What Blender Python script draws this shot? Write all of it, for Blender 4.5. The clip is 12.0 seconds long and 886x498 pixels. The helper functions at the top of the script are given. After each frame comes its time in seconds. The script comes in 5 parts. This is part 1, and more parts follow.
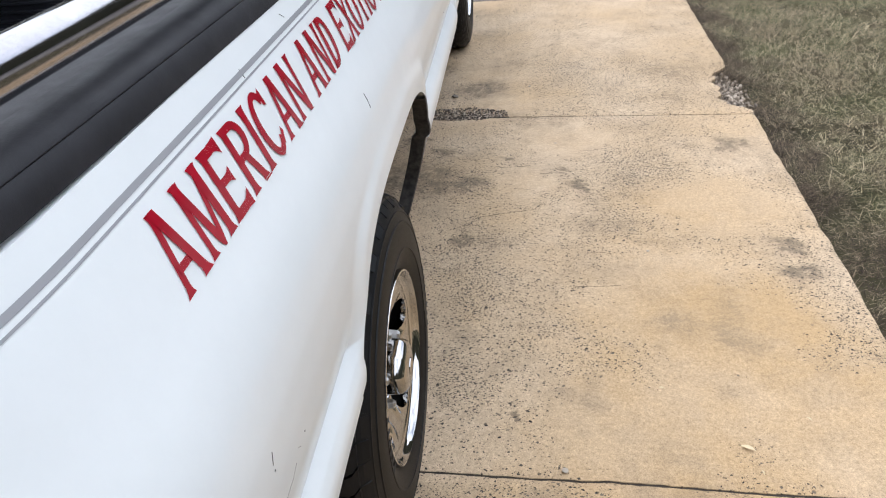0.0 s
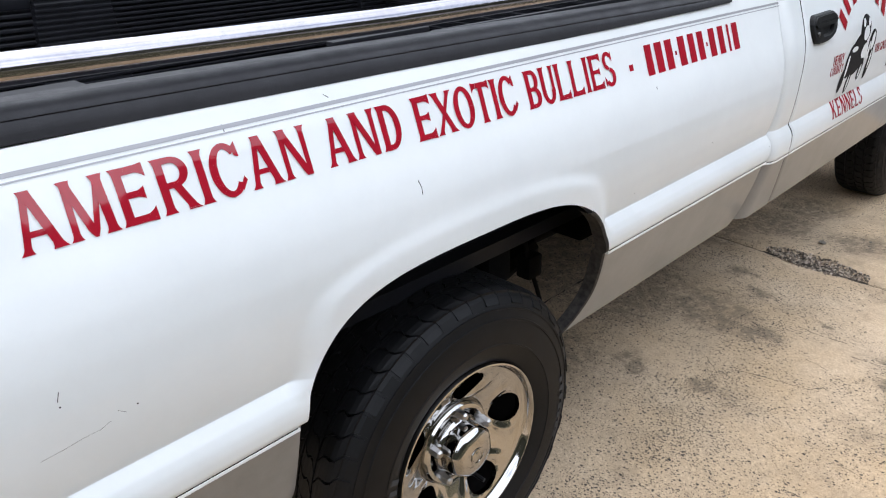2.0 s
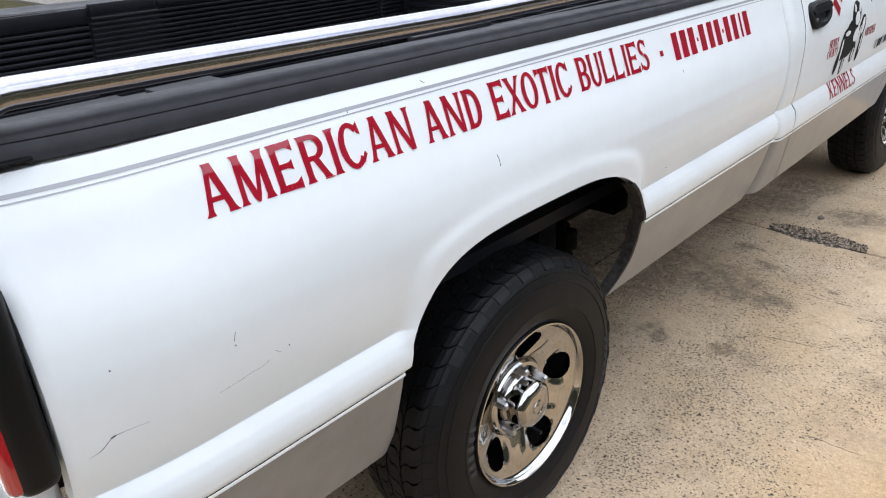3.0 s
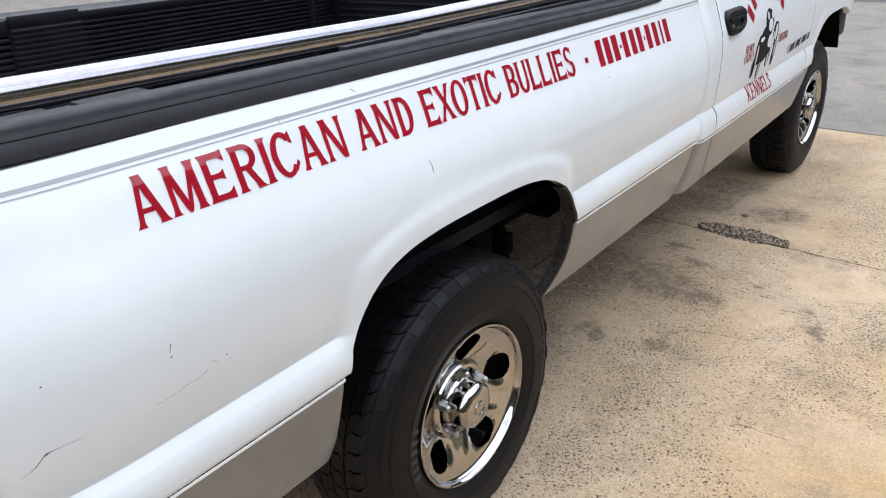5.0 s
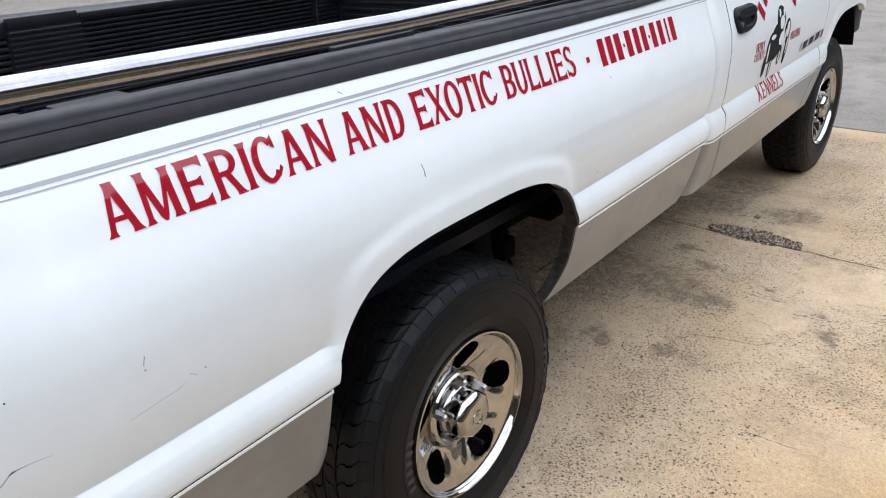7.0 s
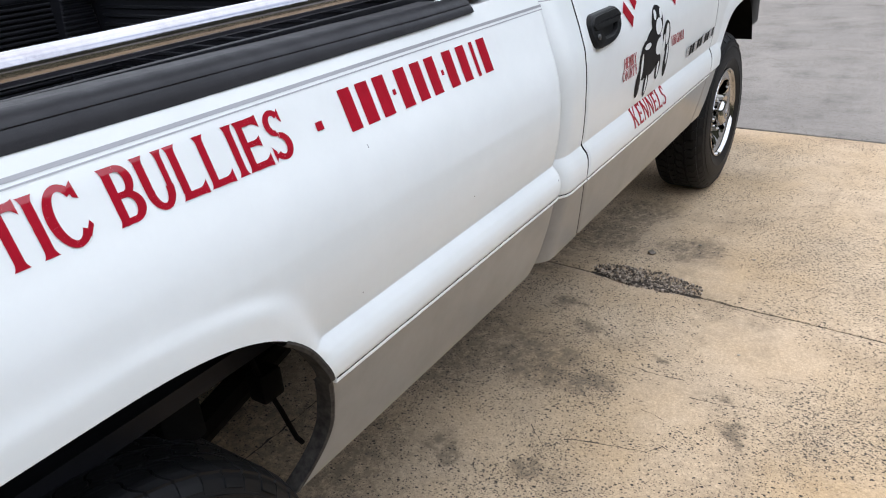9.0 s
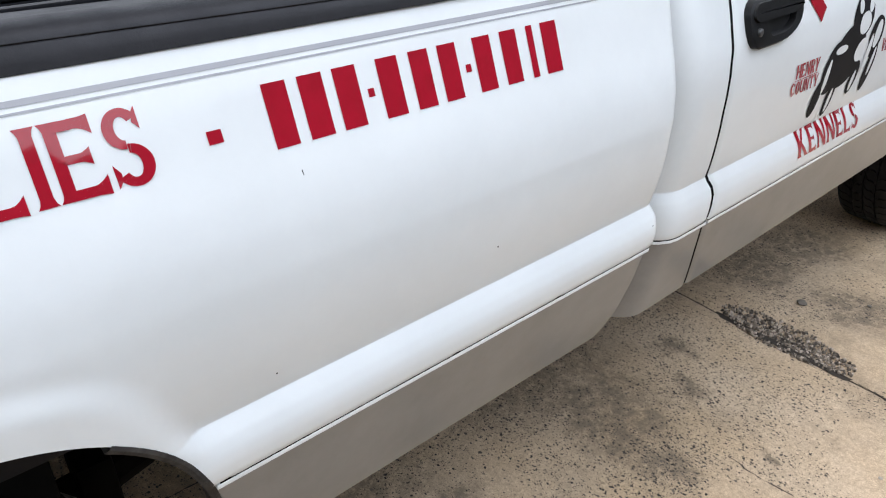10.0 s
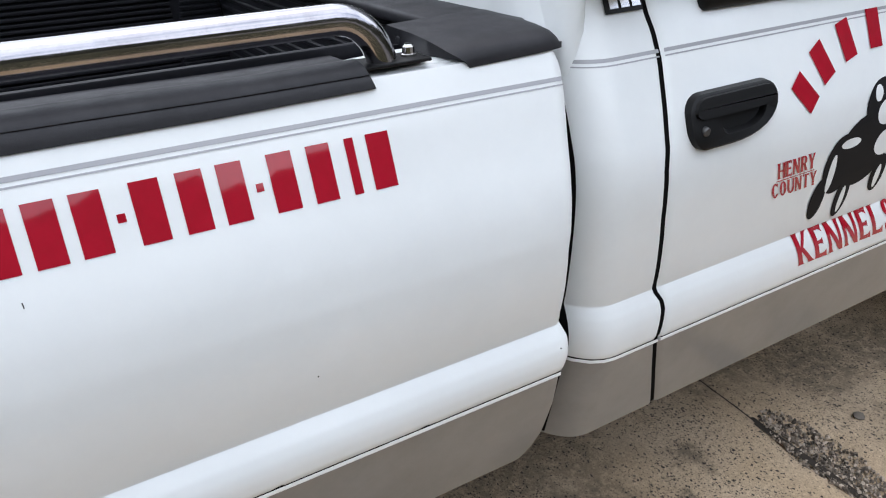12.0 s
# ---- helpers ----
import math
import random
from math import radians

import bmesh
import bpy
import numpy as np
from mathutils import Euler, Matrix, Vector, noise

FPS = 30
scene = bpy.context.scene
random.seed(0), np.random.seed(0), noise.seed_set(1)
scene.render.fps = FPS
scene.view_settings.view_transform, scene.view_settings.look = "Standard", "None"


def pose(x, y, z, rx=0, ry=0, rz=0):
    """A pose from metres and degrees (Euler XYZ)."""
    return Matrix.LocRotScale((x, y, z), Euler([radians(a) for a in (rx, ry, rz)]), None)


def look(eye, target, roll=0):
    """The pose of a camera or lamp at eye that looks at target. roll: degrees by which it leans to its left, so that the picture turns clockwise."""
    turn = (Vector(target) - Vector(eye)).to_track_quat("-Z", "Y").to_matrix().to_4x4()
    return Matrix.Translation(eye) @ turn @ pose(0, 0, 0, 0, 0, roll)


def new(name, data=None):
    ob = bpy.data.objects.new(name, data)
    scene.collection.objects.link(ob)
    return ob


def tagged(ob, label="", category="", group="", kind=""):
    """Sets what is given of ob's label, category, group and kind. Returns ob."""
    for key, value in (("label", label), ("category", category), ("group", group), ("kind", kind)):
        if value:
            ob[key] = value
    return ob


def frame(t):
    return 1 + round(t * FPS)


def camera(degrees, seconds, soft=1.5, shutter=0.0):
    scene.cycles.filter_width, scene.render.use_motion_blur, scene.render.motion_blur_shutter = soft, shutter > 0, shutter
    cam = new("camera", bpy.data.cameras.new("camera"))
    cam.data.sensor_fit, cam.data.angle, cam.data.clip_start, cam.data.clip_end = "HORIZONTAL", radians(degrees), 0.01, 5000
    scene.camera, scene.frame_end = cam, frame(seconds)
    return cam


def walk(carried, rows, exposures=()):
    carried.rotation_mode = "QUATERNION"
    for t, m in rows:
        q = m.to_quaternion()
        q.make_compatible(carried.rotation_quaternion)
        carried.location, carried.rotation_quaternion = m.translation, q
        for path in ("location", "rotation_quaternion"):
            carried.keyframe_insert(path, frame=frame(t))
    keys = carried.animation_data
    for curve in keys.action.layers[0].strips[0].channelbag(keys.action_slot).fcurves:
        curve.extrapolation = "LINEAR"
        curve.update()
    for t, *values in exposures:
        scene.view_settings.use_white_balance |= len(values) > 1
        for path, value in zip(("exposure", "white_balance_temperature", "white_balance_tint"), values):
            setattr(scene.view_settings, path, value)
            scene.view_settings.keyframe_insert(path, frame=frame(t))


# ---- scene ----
cam = camera(62.0, 12.0, soft=1.1)
PATH = [
    (0, (0.2881, -1.2090, 1.4800), (0.0455, 0.4520, 0.3928), -5.38),
    (0.5, (0.5303, -1.1060, 1.5031), (-0.1840, 0.4810, 0.5183), -3.10),
    (1, (0.5944, -0.9310, 1.5028), (-0.4011, 0.5290, 0.5652), -0.88),
    (1.5, (0.7199, -0.8960, 1.5171), (-0.4631, 0.4530, 0.6337), -0.31),
    (2, (0.8989, -0.9490, 1.4976), (-0.4007, 0.3130, 0.6493), -1.38),
    (2.5, (0.9206, -1.0810, 1.5055), (-0.4046, 0.1630, 0.6712), -2.81),
    (3, (0.9093, -1.2100, 1.5121), (-0.3667, 0.0820, 0.6748), -3.24),
    (3.5, (0.9212, -1.2160, 1.5156), (-0.2958, 0.1310, 0.6778), -3.06),
    (5.5, (0.9362, -1.2210, 1.5142), (-0.2273, 0.1830, 0.6926), -2.99),
    (6, (0.9382, -1.2170, 1.5153), (-0.2325, 0.1830, 0.6974), -3.00),
    (6.5, (0.9422, -1.2160, 1.5144), (-0.2405, 0.1740, 0.6971), -3.22),
    (7, (0.9386, -1.1580, 1.5063), (-0.2550, 0.2200, 0.6835), -3.53),
    (7.5, (0.9500, -1.0030, 1.4957), (-0.2204, 0.3930, 0.6709), -3.80),
    (7.7, (0.9626, -0.9220, 1.5063), (-0.1805, 0.4930, 0.6746), -3.77),
    (9.3, (0.7856, -0.1220, 1.4548), (-0.2588, 1.3450, 0.5842), -4.85),
    (9.5, (0.8018, -0.0030, 1.4495), (-0.3402, 1.3670, 0.5438), -3.76),
    (10, (0.7008, 0.2310, 1.4252), (-0.6271, 1.3570, 0.4406), -0.44),
    (10.5, (0.5331, 0.4320, 1.4132), (-0.9229, 1.3100, 0.3592), 1.33),
    (11, (0.5588, 0.6210, 1.3982), (-1.0139, 1.2490, 0.3333), 0.13),
    (11.5, (0.6692, 0.7350, 1.4389), (-0.9822, 1.1970, 0.4107), -2.36),
    (12, (0.8169, 0.6650, 1.4711), (-0.7581, 1.5170, 0.5813), -2.64),
]
LIGHTNESS = [(0, 0.68), (0.5, 0.60), (1.0, 0.66), (2.0, 0.78), (7.5, 0.77), (9.5, 0.69), (10.0, 0.71), (10.5, 0.54), (11.0, 0.43), (11.5, 0.50), (12.0, 0.58)]
walk(cam, [(t, look(eye, target, roll)) for t, eye, target, roll in PATH], LIGHTNESS)

# ---- light ----
world = bpy.data.worlds.new("overcast_sky")
scene.world = world
world.use_nodes = True
wn, wl = world.node_tree.nodes, world.node_tree.links
sky = wn.new("ShaderNodeTexSky")
sky.sky_type = "NISHITA"
sky.sun_disc = False
sky.sun_elevation, sky.sun_rotation = radians(75), radians(-60)
sky.dust_density, sky.air_density, sky.ozone_density = 3.0, 1.0, 1.0
cloud_co = wn.new("ShaderNodeTexCoord")
cloud = wn.new("ShaderNodeTexNoise")
cloud.inputs["Scale"].default_value, cloud.inputs["Detail"].default_value = 2.6, 5.0
cloud_ramp = wn.new("ShaderNodeValToRGB")
cloud_ramp.color_ramp.elements[0].position, cloud_ramp.color_ramp.elements[1].position = 0.24, 0.52
cloud_mix = wn.new("ShaderNodeMix")
cloud_mix.data_type = "RGBA"
cloud_mix.inputs[7].default_value = (8.25, 8.85, 9.95, 1)
wl.new(cloud_co.outputs["Generated"], cloud.inputs["Vector"])
wl.new(cloud.outputs["Fac"], cloud_ramp.inputs["Fac"])
wl.new(cloud_ramp.outputs["Color"], cloud_mix.inputs[0])
wl.new(sky.outputs["Color"], cloud_mix.inputs[6])
wl.new(cloud_mix.outputs[2], wn["Background"].inputs["Color"])
wn["Background"].inputs["Strength"].default_value = 0.196

sun = new("sun", bpy.data.lights.new("sun", "SUN"))
sun.data.energy, sun.data.angle, sun.data.color = 0.3, radians(35), (1.0, 0.965, 0.92)
sun.matrix_world = look((-2.2, 2.2, 9.5), (0, 1, 0))

# ---- materials ----


def shader(name, base=(0.5, 0.5, 0.5), rough=0.5, metal=0.0, coat=0.0, coat_rough=0.03, spec=0.5):
    m = bpy.data.materials.new(name)
    m.use_nodes = True
    p = m.node_tree.nodes["Principled BSDF"]
    p.inputs["Base Color"].default_value = (*base, 1)
    p.inputs["Roughness"].default_value, p.inputs["Metallic"].default_value = rough, metal
    p.inputs["Coat Weight"].default_value, p.inputs["Coat Roughness"].default_value = coat, coat_rough
    p.inputs["Specular IOR Level"].default_value = spec
    return m


def node(m, kind, **values):
    n = m.node_tree.nodes.new(kind)
    for key, value in values.items():
        n.inputs[key.replace("_", " ")].default_value = value
    return n


def link(m, a, b):
    m.node_tree.links.new(a, b)


def coords(m):
    return node(m, "ShaderNodeTexCoord").outputs["Object"]


def noise_of(m, scale, detail=4.0, rough=0.6, vector=None):
    n = node(m, "ShaderNodeTexNoise", Scale=scale, Detail=detail, Roughness=rough)
    link(m, vector or coords(m), n.inputs["Vector"])
    return n.outputs["Fac"]


def ramp(m, value, *stops):
    n = node(m, "ShaderNodeValToRGB")
    r = n.color_ramp
    while len(r.elements) < len(stops):
        r.elements.new(0.5)
    for e, (p, c) in zip(r.elements, stops):
        e.position = p
        e.color = (*c, 1) if len(c) == 3 else c
    link(m, value, n.inputs["Fac"])
    return n.outputs["Color"]


def blend(m, fac, a, b, mode="MIX"):
    n = node(m, "ShaderNodeMix")
    n.data_type, n.blend_type = "RGBA", mode
    for slot, v in ((0, fac), (6, a), (7, b)):
        if isinstance(v, (tuple, float, int)):
            n.inputs[slot].default_value = (*v, 1) if isinstance(v, tuple) else v
        else:
            link(m, v, n.inputs[slot])
    return n.outputs[2]


def calc(m, op, a, b=0.0):
    n = node(m, "ShaderNodeMath")
    n.operation = op
    for slot, v in ((0, a), (1, b)):
        if isinstance(v, (float, int)):
            n.inputs[slot].default_value = v
        else:
            link(m, v, n.inputs[slot])
    return n.outputs[0]


def bump(m, height, strength=0.3, distance=0.002):
    n = node(m, "ShaderNodeBump", Strength=strength, Distance=distance)
    link(m, height, n.inputs["Height"])
    link(m, n.outputs["Normal"], m.node_tree.nodes["Principled BSDF"].inputs["Normal"])


def base_to(m, colour):
    link(m, colour, m.node_tree.nodes["Principled BSDF"].inputs["Base Color"])


def rough_to(m, value):
    link(m, value, m.node_tree.nodes["Principled BSDF"].inputs["Roughness"])


WHITE = shader("white_paint", (0.8, 0.8, 0.8), 0.42, 0.0, 0.55, 0.10, 0.3)
dirt = ramp(WHITE, noise_of(WHITE, 5.0, 6.0, 0.7), (0.35, (0.690, 0.710, 0.708)), (0.7, (0.730, 0.750, 0.748)))
base_to(WHITE, dirt)
link(WHITE, ramp(WHITE, noise_of(WHITE, 3.0, 5.0, 0.65), (0.35, (0.04, 0.04, 0.04)), (0.7, (0.10, 0.10, 0.10))), WHITE.node_tree.nodes["Principled BSDF"].inputs["Coat Roughness"])
bump(WHITE, noise_of(WHITE, 260.0, 2.0), 0.03, 0.0006)

GREY = shader("grey_paint", (0.24, 0.23, 0.22), 0.45, 0.2, 0.7, 0.12)
base_to(GREY, ramp(GREY, noise_of(GREY, 7.0, 6.0, 0.7), (0.3, (0.195, 0.192, 0.190)), (0.7, (0.245, 0.241, 0.238))))
bump(GREY, noise_of(GREY, 300.0, 2.0), 0.05, 0.0006)

CHROME = shader("chrome", (0.45, 0.44, 0.43), 0.05, 1.0)
rough_to(CHROME, ramp(CHROME, noise_of(CHROME, 40.0, 6.0, 0.7), (0.4, (0.03, 0.03, 0.03)), (0.75, (0.16, 0.16, 0.16))))

POLISHED = shader("scuffed_chrome_tube", (0.63, 0.62, 0.645), 0.14, 1.0)
stretch = node(POLISHED, "ShaderNodeMapping", Scale=(60.0, 1.2, 60.0))
link(POLISHED, coords(POLISHED), stretch.inputs["Vector"])
streak = noise_of(POLISHED, 3.0, 6.0, 0.75, stretch.outputs["Vector"])
rough_to(POLISHED, ramp(POLISHED, streak, (0.35, (0.06, 0.06, 0.06)), (0.75, (0.26, 0.26, 0.26))))
base_to(POLISHED, ramp(POLISHED, noise_of(POLISHED, 9.0, 8.0, 0.78), (0.35, (0.31, 0.30, 0.32)), (0.6, (0.39, 0.38, 0.405))))
bump(POLISHED, streak, 0.06, 0.001)

CAP = shader("black_textured_plastic", (0.012, 0.012, 0.015), 0.55, spec=0.36)
base_to(CAP, ramp(CAP, noise_of(CAP, 14.0, 6.0, 0.7), (0.3, (0.009, 0.009, 0.0115)), (0.75, (0.021, 0.0205, 0.0245))))
rough_to(CAP, ramp(CAP, noise_of(CAP, 22.0, 4.0), (0.3, (0.48, 0.48, 0.48)), (0.7, (0.64, 0.64, 0.64))))
bump(CAP, noise_of(CAP, 420.0, 3.0, 0.7), 0.35, 0.001)

LINER = shader("black_bed_liner", (0.006, 0.006, 0.009), 0.5, spec=0.22)
base_to(LINER, ramp(LINER, noise_of(LINER, 6.0, 6.0, 0.7), (0.3, (0.0045, 0.0047, 0.0066)), (0.75, (0.0095, 0.0097, 0.0132))))
bump(LINER, noise_of(LINER, 200.0, 3.0), 0.2, 0.001)

RUBBER = shader("tyre_rubber", (0.01, 0.01, 0.01), 0.52, spec=0.24)
base_to(RUBBER, ramp(RUBBER, noise_of(RUBBER, 18.0, 6.0, 0.7), (0.3, (0.0018, 0.0019, 0.0024)), (0.75, (0.0058, 0.0060, 0.0072))))
bump(RUBBER, noise_of(RUBBER, 500.0, 3.0), 0.25, 0.0008)
RAISED = shader("faded_sidewall_print", (0.045, 0.044, 0.044), 0.8, spec=0.2)

RED = shader("red_vinyl", (0.42, 0.012, 0.03), 0.5, 0.0, 1.0, 0.035, 0.1)
base_to(RED, ramp(RED, noise_of(RED, 30.0, 5.0), (0.3, (0.29, 0.001, 0.012)), (0.7, (0.35, 0.0015, 0.016))))
BLACK_VINYL = shader("black_vinyl", (0.008, 0.008, 0.009), 0.6, spec=0.12)
STRIPE = shader("grey_pinstripe", (0.30, 0.30, 0.315), 0.4, 0.0, 0.8, 0.1)
SCRAPE = shader("bare_scratch", (0.03, 0.027, 0.03), 0.6)
DARK = shader("underbody_black", (0.004, 0.004, 0.004), 0.9, spec=0.06)
base_to(DARK, ramp(DARK, noise_of(DARK, 12.0, 6.0), (0.3, (0.0015, 0.0015, 0.0016)), (0.75, (0.006, 0.0054, 0.005))))
TRIM = shader("black_trim", (0.004, 0.004, 0.0045), 0.45, spec=0.22)
bump(TRIM, noise_of(TRIM, 600.0, 2.0), 0.2, 0.0006)
STEEL = shader("dull_steel", (0.45, 0.44, 0.43), 0.35, 1.0)
LOCK = shader("dull_lock", (0.10, 0.10, 0.10), 0.45, 0.8)
LENS = shader("red_lens", (0.32, 0.006, 0.012), 0.08, 0.0, 1.0, 0.03)
AMBER = shader("clear_lens", (0.75, 0.75, 0.74), 0.1, 0.0, 1.0, 0.03)
GLASS = shader("tinted_glass", (0.02, 0.022, 0.024), 0.03, 0.0, 1.0, 0.02)
BADGE = shader("badge_silver", (0.6, 0.6, 0.62), 0.25, 0.9)


def marks(m, co, places):
    """Soft round marks of (x, y, radius) on the ground, joined."""
    out = None
    for x, y, r in places:
        d = node(m, "ShaderNodeVectorMath")
        d.operation = "DISTANCE"
        link(m, co, d.inputs[0])
        d.inputs[1].default_value = (x, y, 0.0)
        soft = node(m, "ShaderNodeMapRange")
        soft.interpolation_type = "SMOOTHSTEP"
        soft.inputs["From Min"].default_value, soft.inputs["From Max"].default_value = 1.25 * r, 0.45 * r
        link(m, d.outputs["Value"], soft.inputs["Value"])
        out = soft.outputs[0] if out is None else calc(m, "MAXIMUM", out, soft.outputs[0])
    return out if out is not None else 0.0


def clamp(m, value, gain=1.0):
    return calc(m, "MINIMUM", calc(m, "MAXIMUM", calc(m, "MULTIPLY", value, gain), 0.0), 1.0)


def concrete(name, pale, grey, pebbles=1.0, stains_and_shade=(), rough_spots=(), smooth_spots=(), warm_spots=()):
    m = shader(name, pale, 0.9, spec=0.2)
    co = coords(m)
    # a wavering copy of the place, for uneven outlines
    wave = node(m, "ShaderNodeTexNoise", Scale=7.0, Detail=6.0, Roughness=0.65)
    link(m, co, wave.inputs["Vector"])
    shift = node(m, "ShaderNodeVectorMath")
    shift.operation = "MULTIPLY_ADD"
    link(m, wave.outputs["Color"], shift.inputs[0])
    shift.inputs[1].default_value = (0.26, 0.26, 0.0)
    off = node(m, "ShaderNodeVectorMath")
    off.operation = "ADD"
    link(m, co, off.inputs[0])
    off.inputs[1].default_value = (-0.13, -0.13, 0.0)
    link(m, off.outputs["Vector"], shift.inputs[2])
    ragged = shift.outputs["Vector"]
    big = noise_of(m, 1.1, 6.0, 0.6, co)
    mid = noise_of(m, 5.0, 8.0, 0.7, co)
    fine = noise_of(m, 90.0, 5.0, 0.7, co)
    grit = noise_of(m, 300.0, 3.0, 0.8, co)
    broom = node(m, "ShaderNodeMapping", Scale=(5.0, 75.0, 1.0))
    link(m, co, broom.inputs["Vector"])
    brushed = noise_of(m, 1.0, 4.0, 0.6, broom.outputs["Vector"])
    warmth = clamp(m, calc(m, "ADD", calc(m, "MULTIPLY", marks(m, ragged, warm_spots), 0.6), ramp(m, big, (0.40, (0.0, 0.0, 0.0)), (0.60, (0.55, 0.55, 0.55)))))
    col = blend(m, warmth, grey, pale)
    col = blend(m, ramp(m, mid, (0.45, (0, 0, 0)), (0.72, (0.42, 0.42, 0.42))), col, tuple(c * 0.72 for c in grey))
    col = blend(m, 0.07, col, ramp(m, brushed, (0.3, (0.25, 0.25, 0.25)), (0.7, (0.72, 0.72, 0.72))), "OVERLAY")
    col = blend(m, 0.5, col, ramp(m, fine, (0.25, (0.25, 0.25, 0.25)), (0.75, (0.75, 0.75, 0.75))), "OVERLAY")
    col = blend(m, 0.6, col, ramp(m, grit, (0.3, (0.22, 0.22, 0.22)), (0.7, (0.78, 0.78, 0.78))), "OVERLAY")
    # grime: broad thin clouds and a few old drips, plus shade painted as marks
    cloudy = ramp(m, noise_of(m, 2.6, 8.0, 0.72, co), (0.50, (0, 0, 0)), (0.68, (0.6, 0.6, 0.6)))
    broken_up = ramp(m, noise_of(m, 24.0, 8.0, 0.8, co), (0.32, (0.0, 0.0, 0.0)), (0.55, (0.95, 0.95, 0.95)))
    grime_and_shade = calc(m, "MULTIPLY", calc(m, "MAXIMUM", cloudy, calc(m, "MULTIPLY", marks(m, ragged, stains_and_shade), 0.85)) if stains_and_shade else cloudy, broken_up)
    col = blend(m, grime_and_shade, col, tuple(c * f for c, f in zip(grey, (0.27, 0.275, 0.28))))
    # exposed aggregate: flecks of three sizes, in drifts
    warp = node(m, "ShaderNodeMapping", Scale=(1.0, 1.4, 1.0), Rotation=(0.0, 0.0, 0.3))
    bent = node(m, "ShaderNodeTexNoise", Scale=130.0, Detail=2.0)
    link(m, co, bent.inputs["Vector"])
    bend_by = node(m, "ShaderNodeVectorMath")
    bend_by.operation = "MULTIPLY_ADD"
    link(m, bent.outputs["Color"], bend_by.inputs[0])
    bend_by.inputs[1].default_value = (0.009, 0.009, 0.0)
    link(m, co, bend_by.inputs[2])
    link(m, bend_by.outputs["Vector"], warp.inputs["Vector"])
    drift = ramp(m, noise_of(m, 1.9, 6.0, 0.66, co), (0.38, (0.12, 0.12, 0.12)), (0.62, (0.60, 0.60, 0.60)))
    crowd = calc(m, "ADD", drift, calc(m, "MULTIPLY", marks(m, ragged, rough_spots), 0.30))
    crowd = calc(m, "SUBTRACT", crowd, calc(m, "MULTIPLY", marks(m, ragged, smooth_spots), 0.42))
    crowd = calc(m, "MULTIPLY", crowd, pebbles)
    chips = None
    for scale, low, span in ((50.0, 0.11, 0.17), (70.0, 0.12, 0.20), (105.0, 0.13, 0.23), (170.0, 0.12, 0.20)):
        v = node(m, "ShaderNodeTexVoronoi", Scale=scale, Randomness=1.0)
        v.voronoi_dimensions = "2D"
        link(m, warp.outputs["Vector"], v.inputs["Vector"])
        sep = node(m, "ShaderNodeSeparateColor")
        link(m, v.outputs["Color"], sep.inputs["Color"])
        size = calc(m, "ADD", calc(m, "MULTIPLY", calc(m, "POWER", sep.outputs[0], 1.6), span), low)
        edge = calc(m, "SUBTRACT", size, calc(m, "ADD", v.outputs["Distance"], calc(m, "MULTIPLY", calc(m, "SUBTRACT", grit, 0.5), 0.22)))
        mask = calc(m, "MULTIPLY", clamp(m, edge, 22.0), clamp(m, calc(m, "SUBTRACT", crowd, sep.outputs[2]), 9.0))
        tone = ramp(m, sep.outputs[1], (0.0, (0.018, 0.016, 0.015)), (0.55, (0.050, 0.042, 0.035)), (1.0, (0.17, 0.135, 0.10)))
        col = blend(m, mask, col, tone)
        chips = mask if chips is None else calc(m, "MAXIMUM", chips, mask)
    base_to(m, col)
    height = calc(m, "SUBTRACT", calc(m, "ADD", calc(m, "MULTIPLY", calc(m, "ADD", fine, grit), 0.5), calc(m, "ADD", calc(m, "MULTIPLY", mid, 0.6), calc(m, "MULTIPLY", brushed, 0.06))), calc(m, "MULTIPLY", chips, 0.9))
    bump(m, height, 0.55, 0.004)
    return m


DRIVE = concrete(
    "weathered_concrete", (0.385, 0.263, 0.142), (0.474, 0.362, 0.250),
    warm_spots=((0.85, 0.45, 0.55), (0.95, 1.3, 0.4), (0.6, 0.0, 0.5), (0.9, -0.8, 0.8)),
    # the first six marks paint the truck's shade into the slab; the rest are stains
    stains_and_shade=((-0.70, 1.55, 0.50), (-0.62, 0.85, 0.42), (-1.15, 0.85, 0.55), (-1.1, 1.9, 0.70), (-0.75, 2.40, 0.45), (-0.9, 0.1, 0.55), (-0.20, 1.62, 0.20), (0.02, 2.65, 0.16), (-0.25, 1.70, 0.10), (-0.26, 1.99, 0.07), (-0.11, 1.87, 0.06), (-0.36, 2.66, 0.22), (-0.30, 2.95, 0.20), (-0.24, 1.06, 0.08), (0.05, 1.12, 0.06), (0.02, 1.56, 0.08), (0.17, 1.79, 0.035), (0.41, 1.64, 0.035), (0.486, 1.52, 0.05), (1.17, 1.87, 0.09), (1.17, 0.88, 0.07), (1.17, 1.06, 0.06), (0.24, 0.24, 0.025)),
    rough_spots=((0.06, 1.10, 0.16), (0.12, 0.84, 0.16), (0.05, 0.36, 0.12), (0.0, 1.56, 0.16), (0.46, 1.55, 0.08), (0.37, 1.42, 0.05), (0.41, 1.49, 0.05),  (0.75, 1.62, 0.22), (0.75, 2.75, 0.5), (1.2, 0.55, 0.06)),
    smooth_spots=((0.23, 1.53, 0.15), (0.23, 1.50, 0.12), (0.85, 0.70, 0.34), (0.95, 1.35, 0.26), (0.62, 0.18, 0.30), (0.45, 2.0, 0.22), (0.15, 2.45, 0.2), (1.0, 0.2, 0.3)))
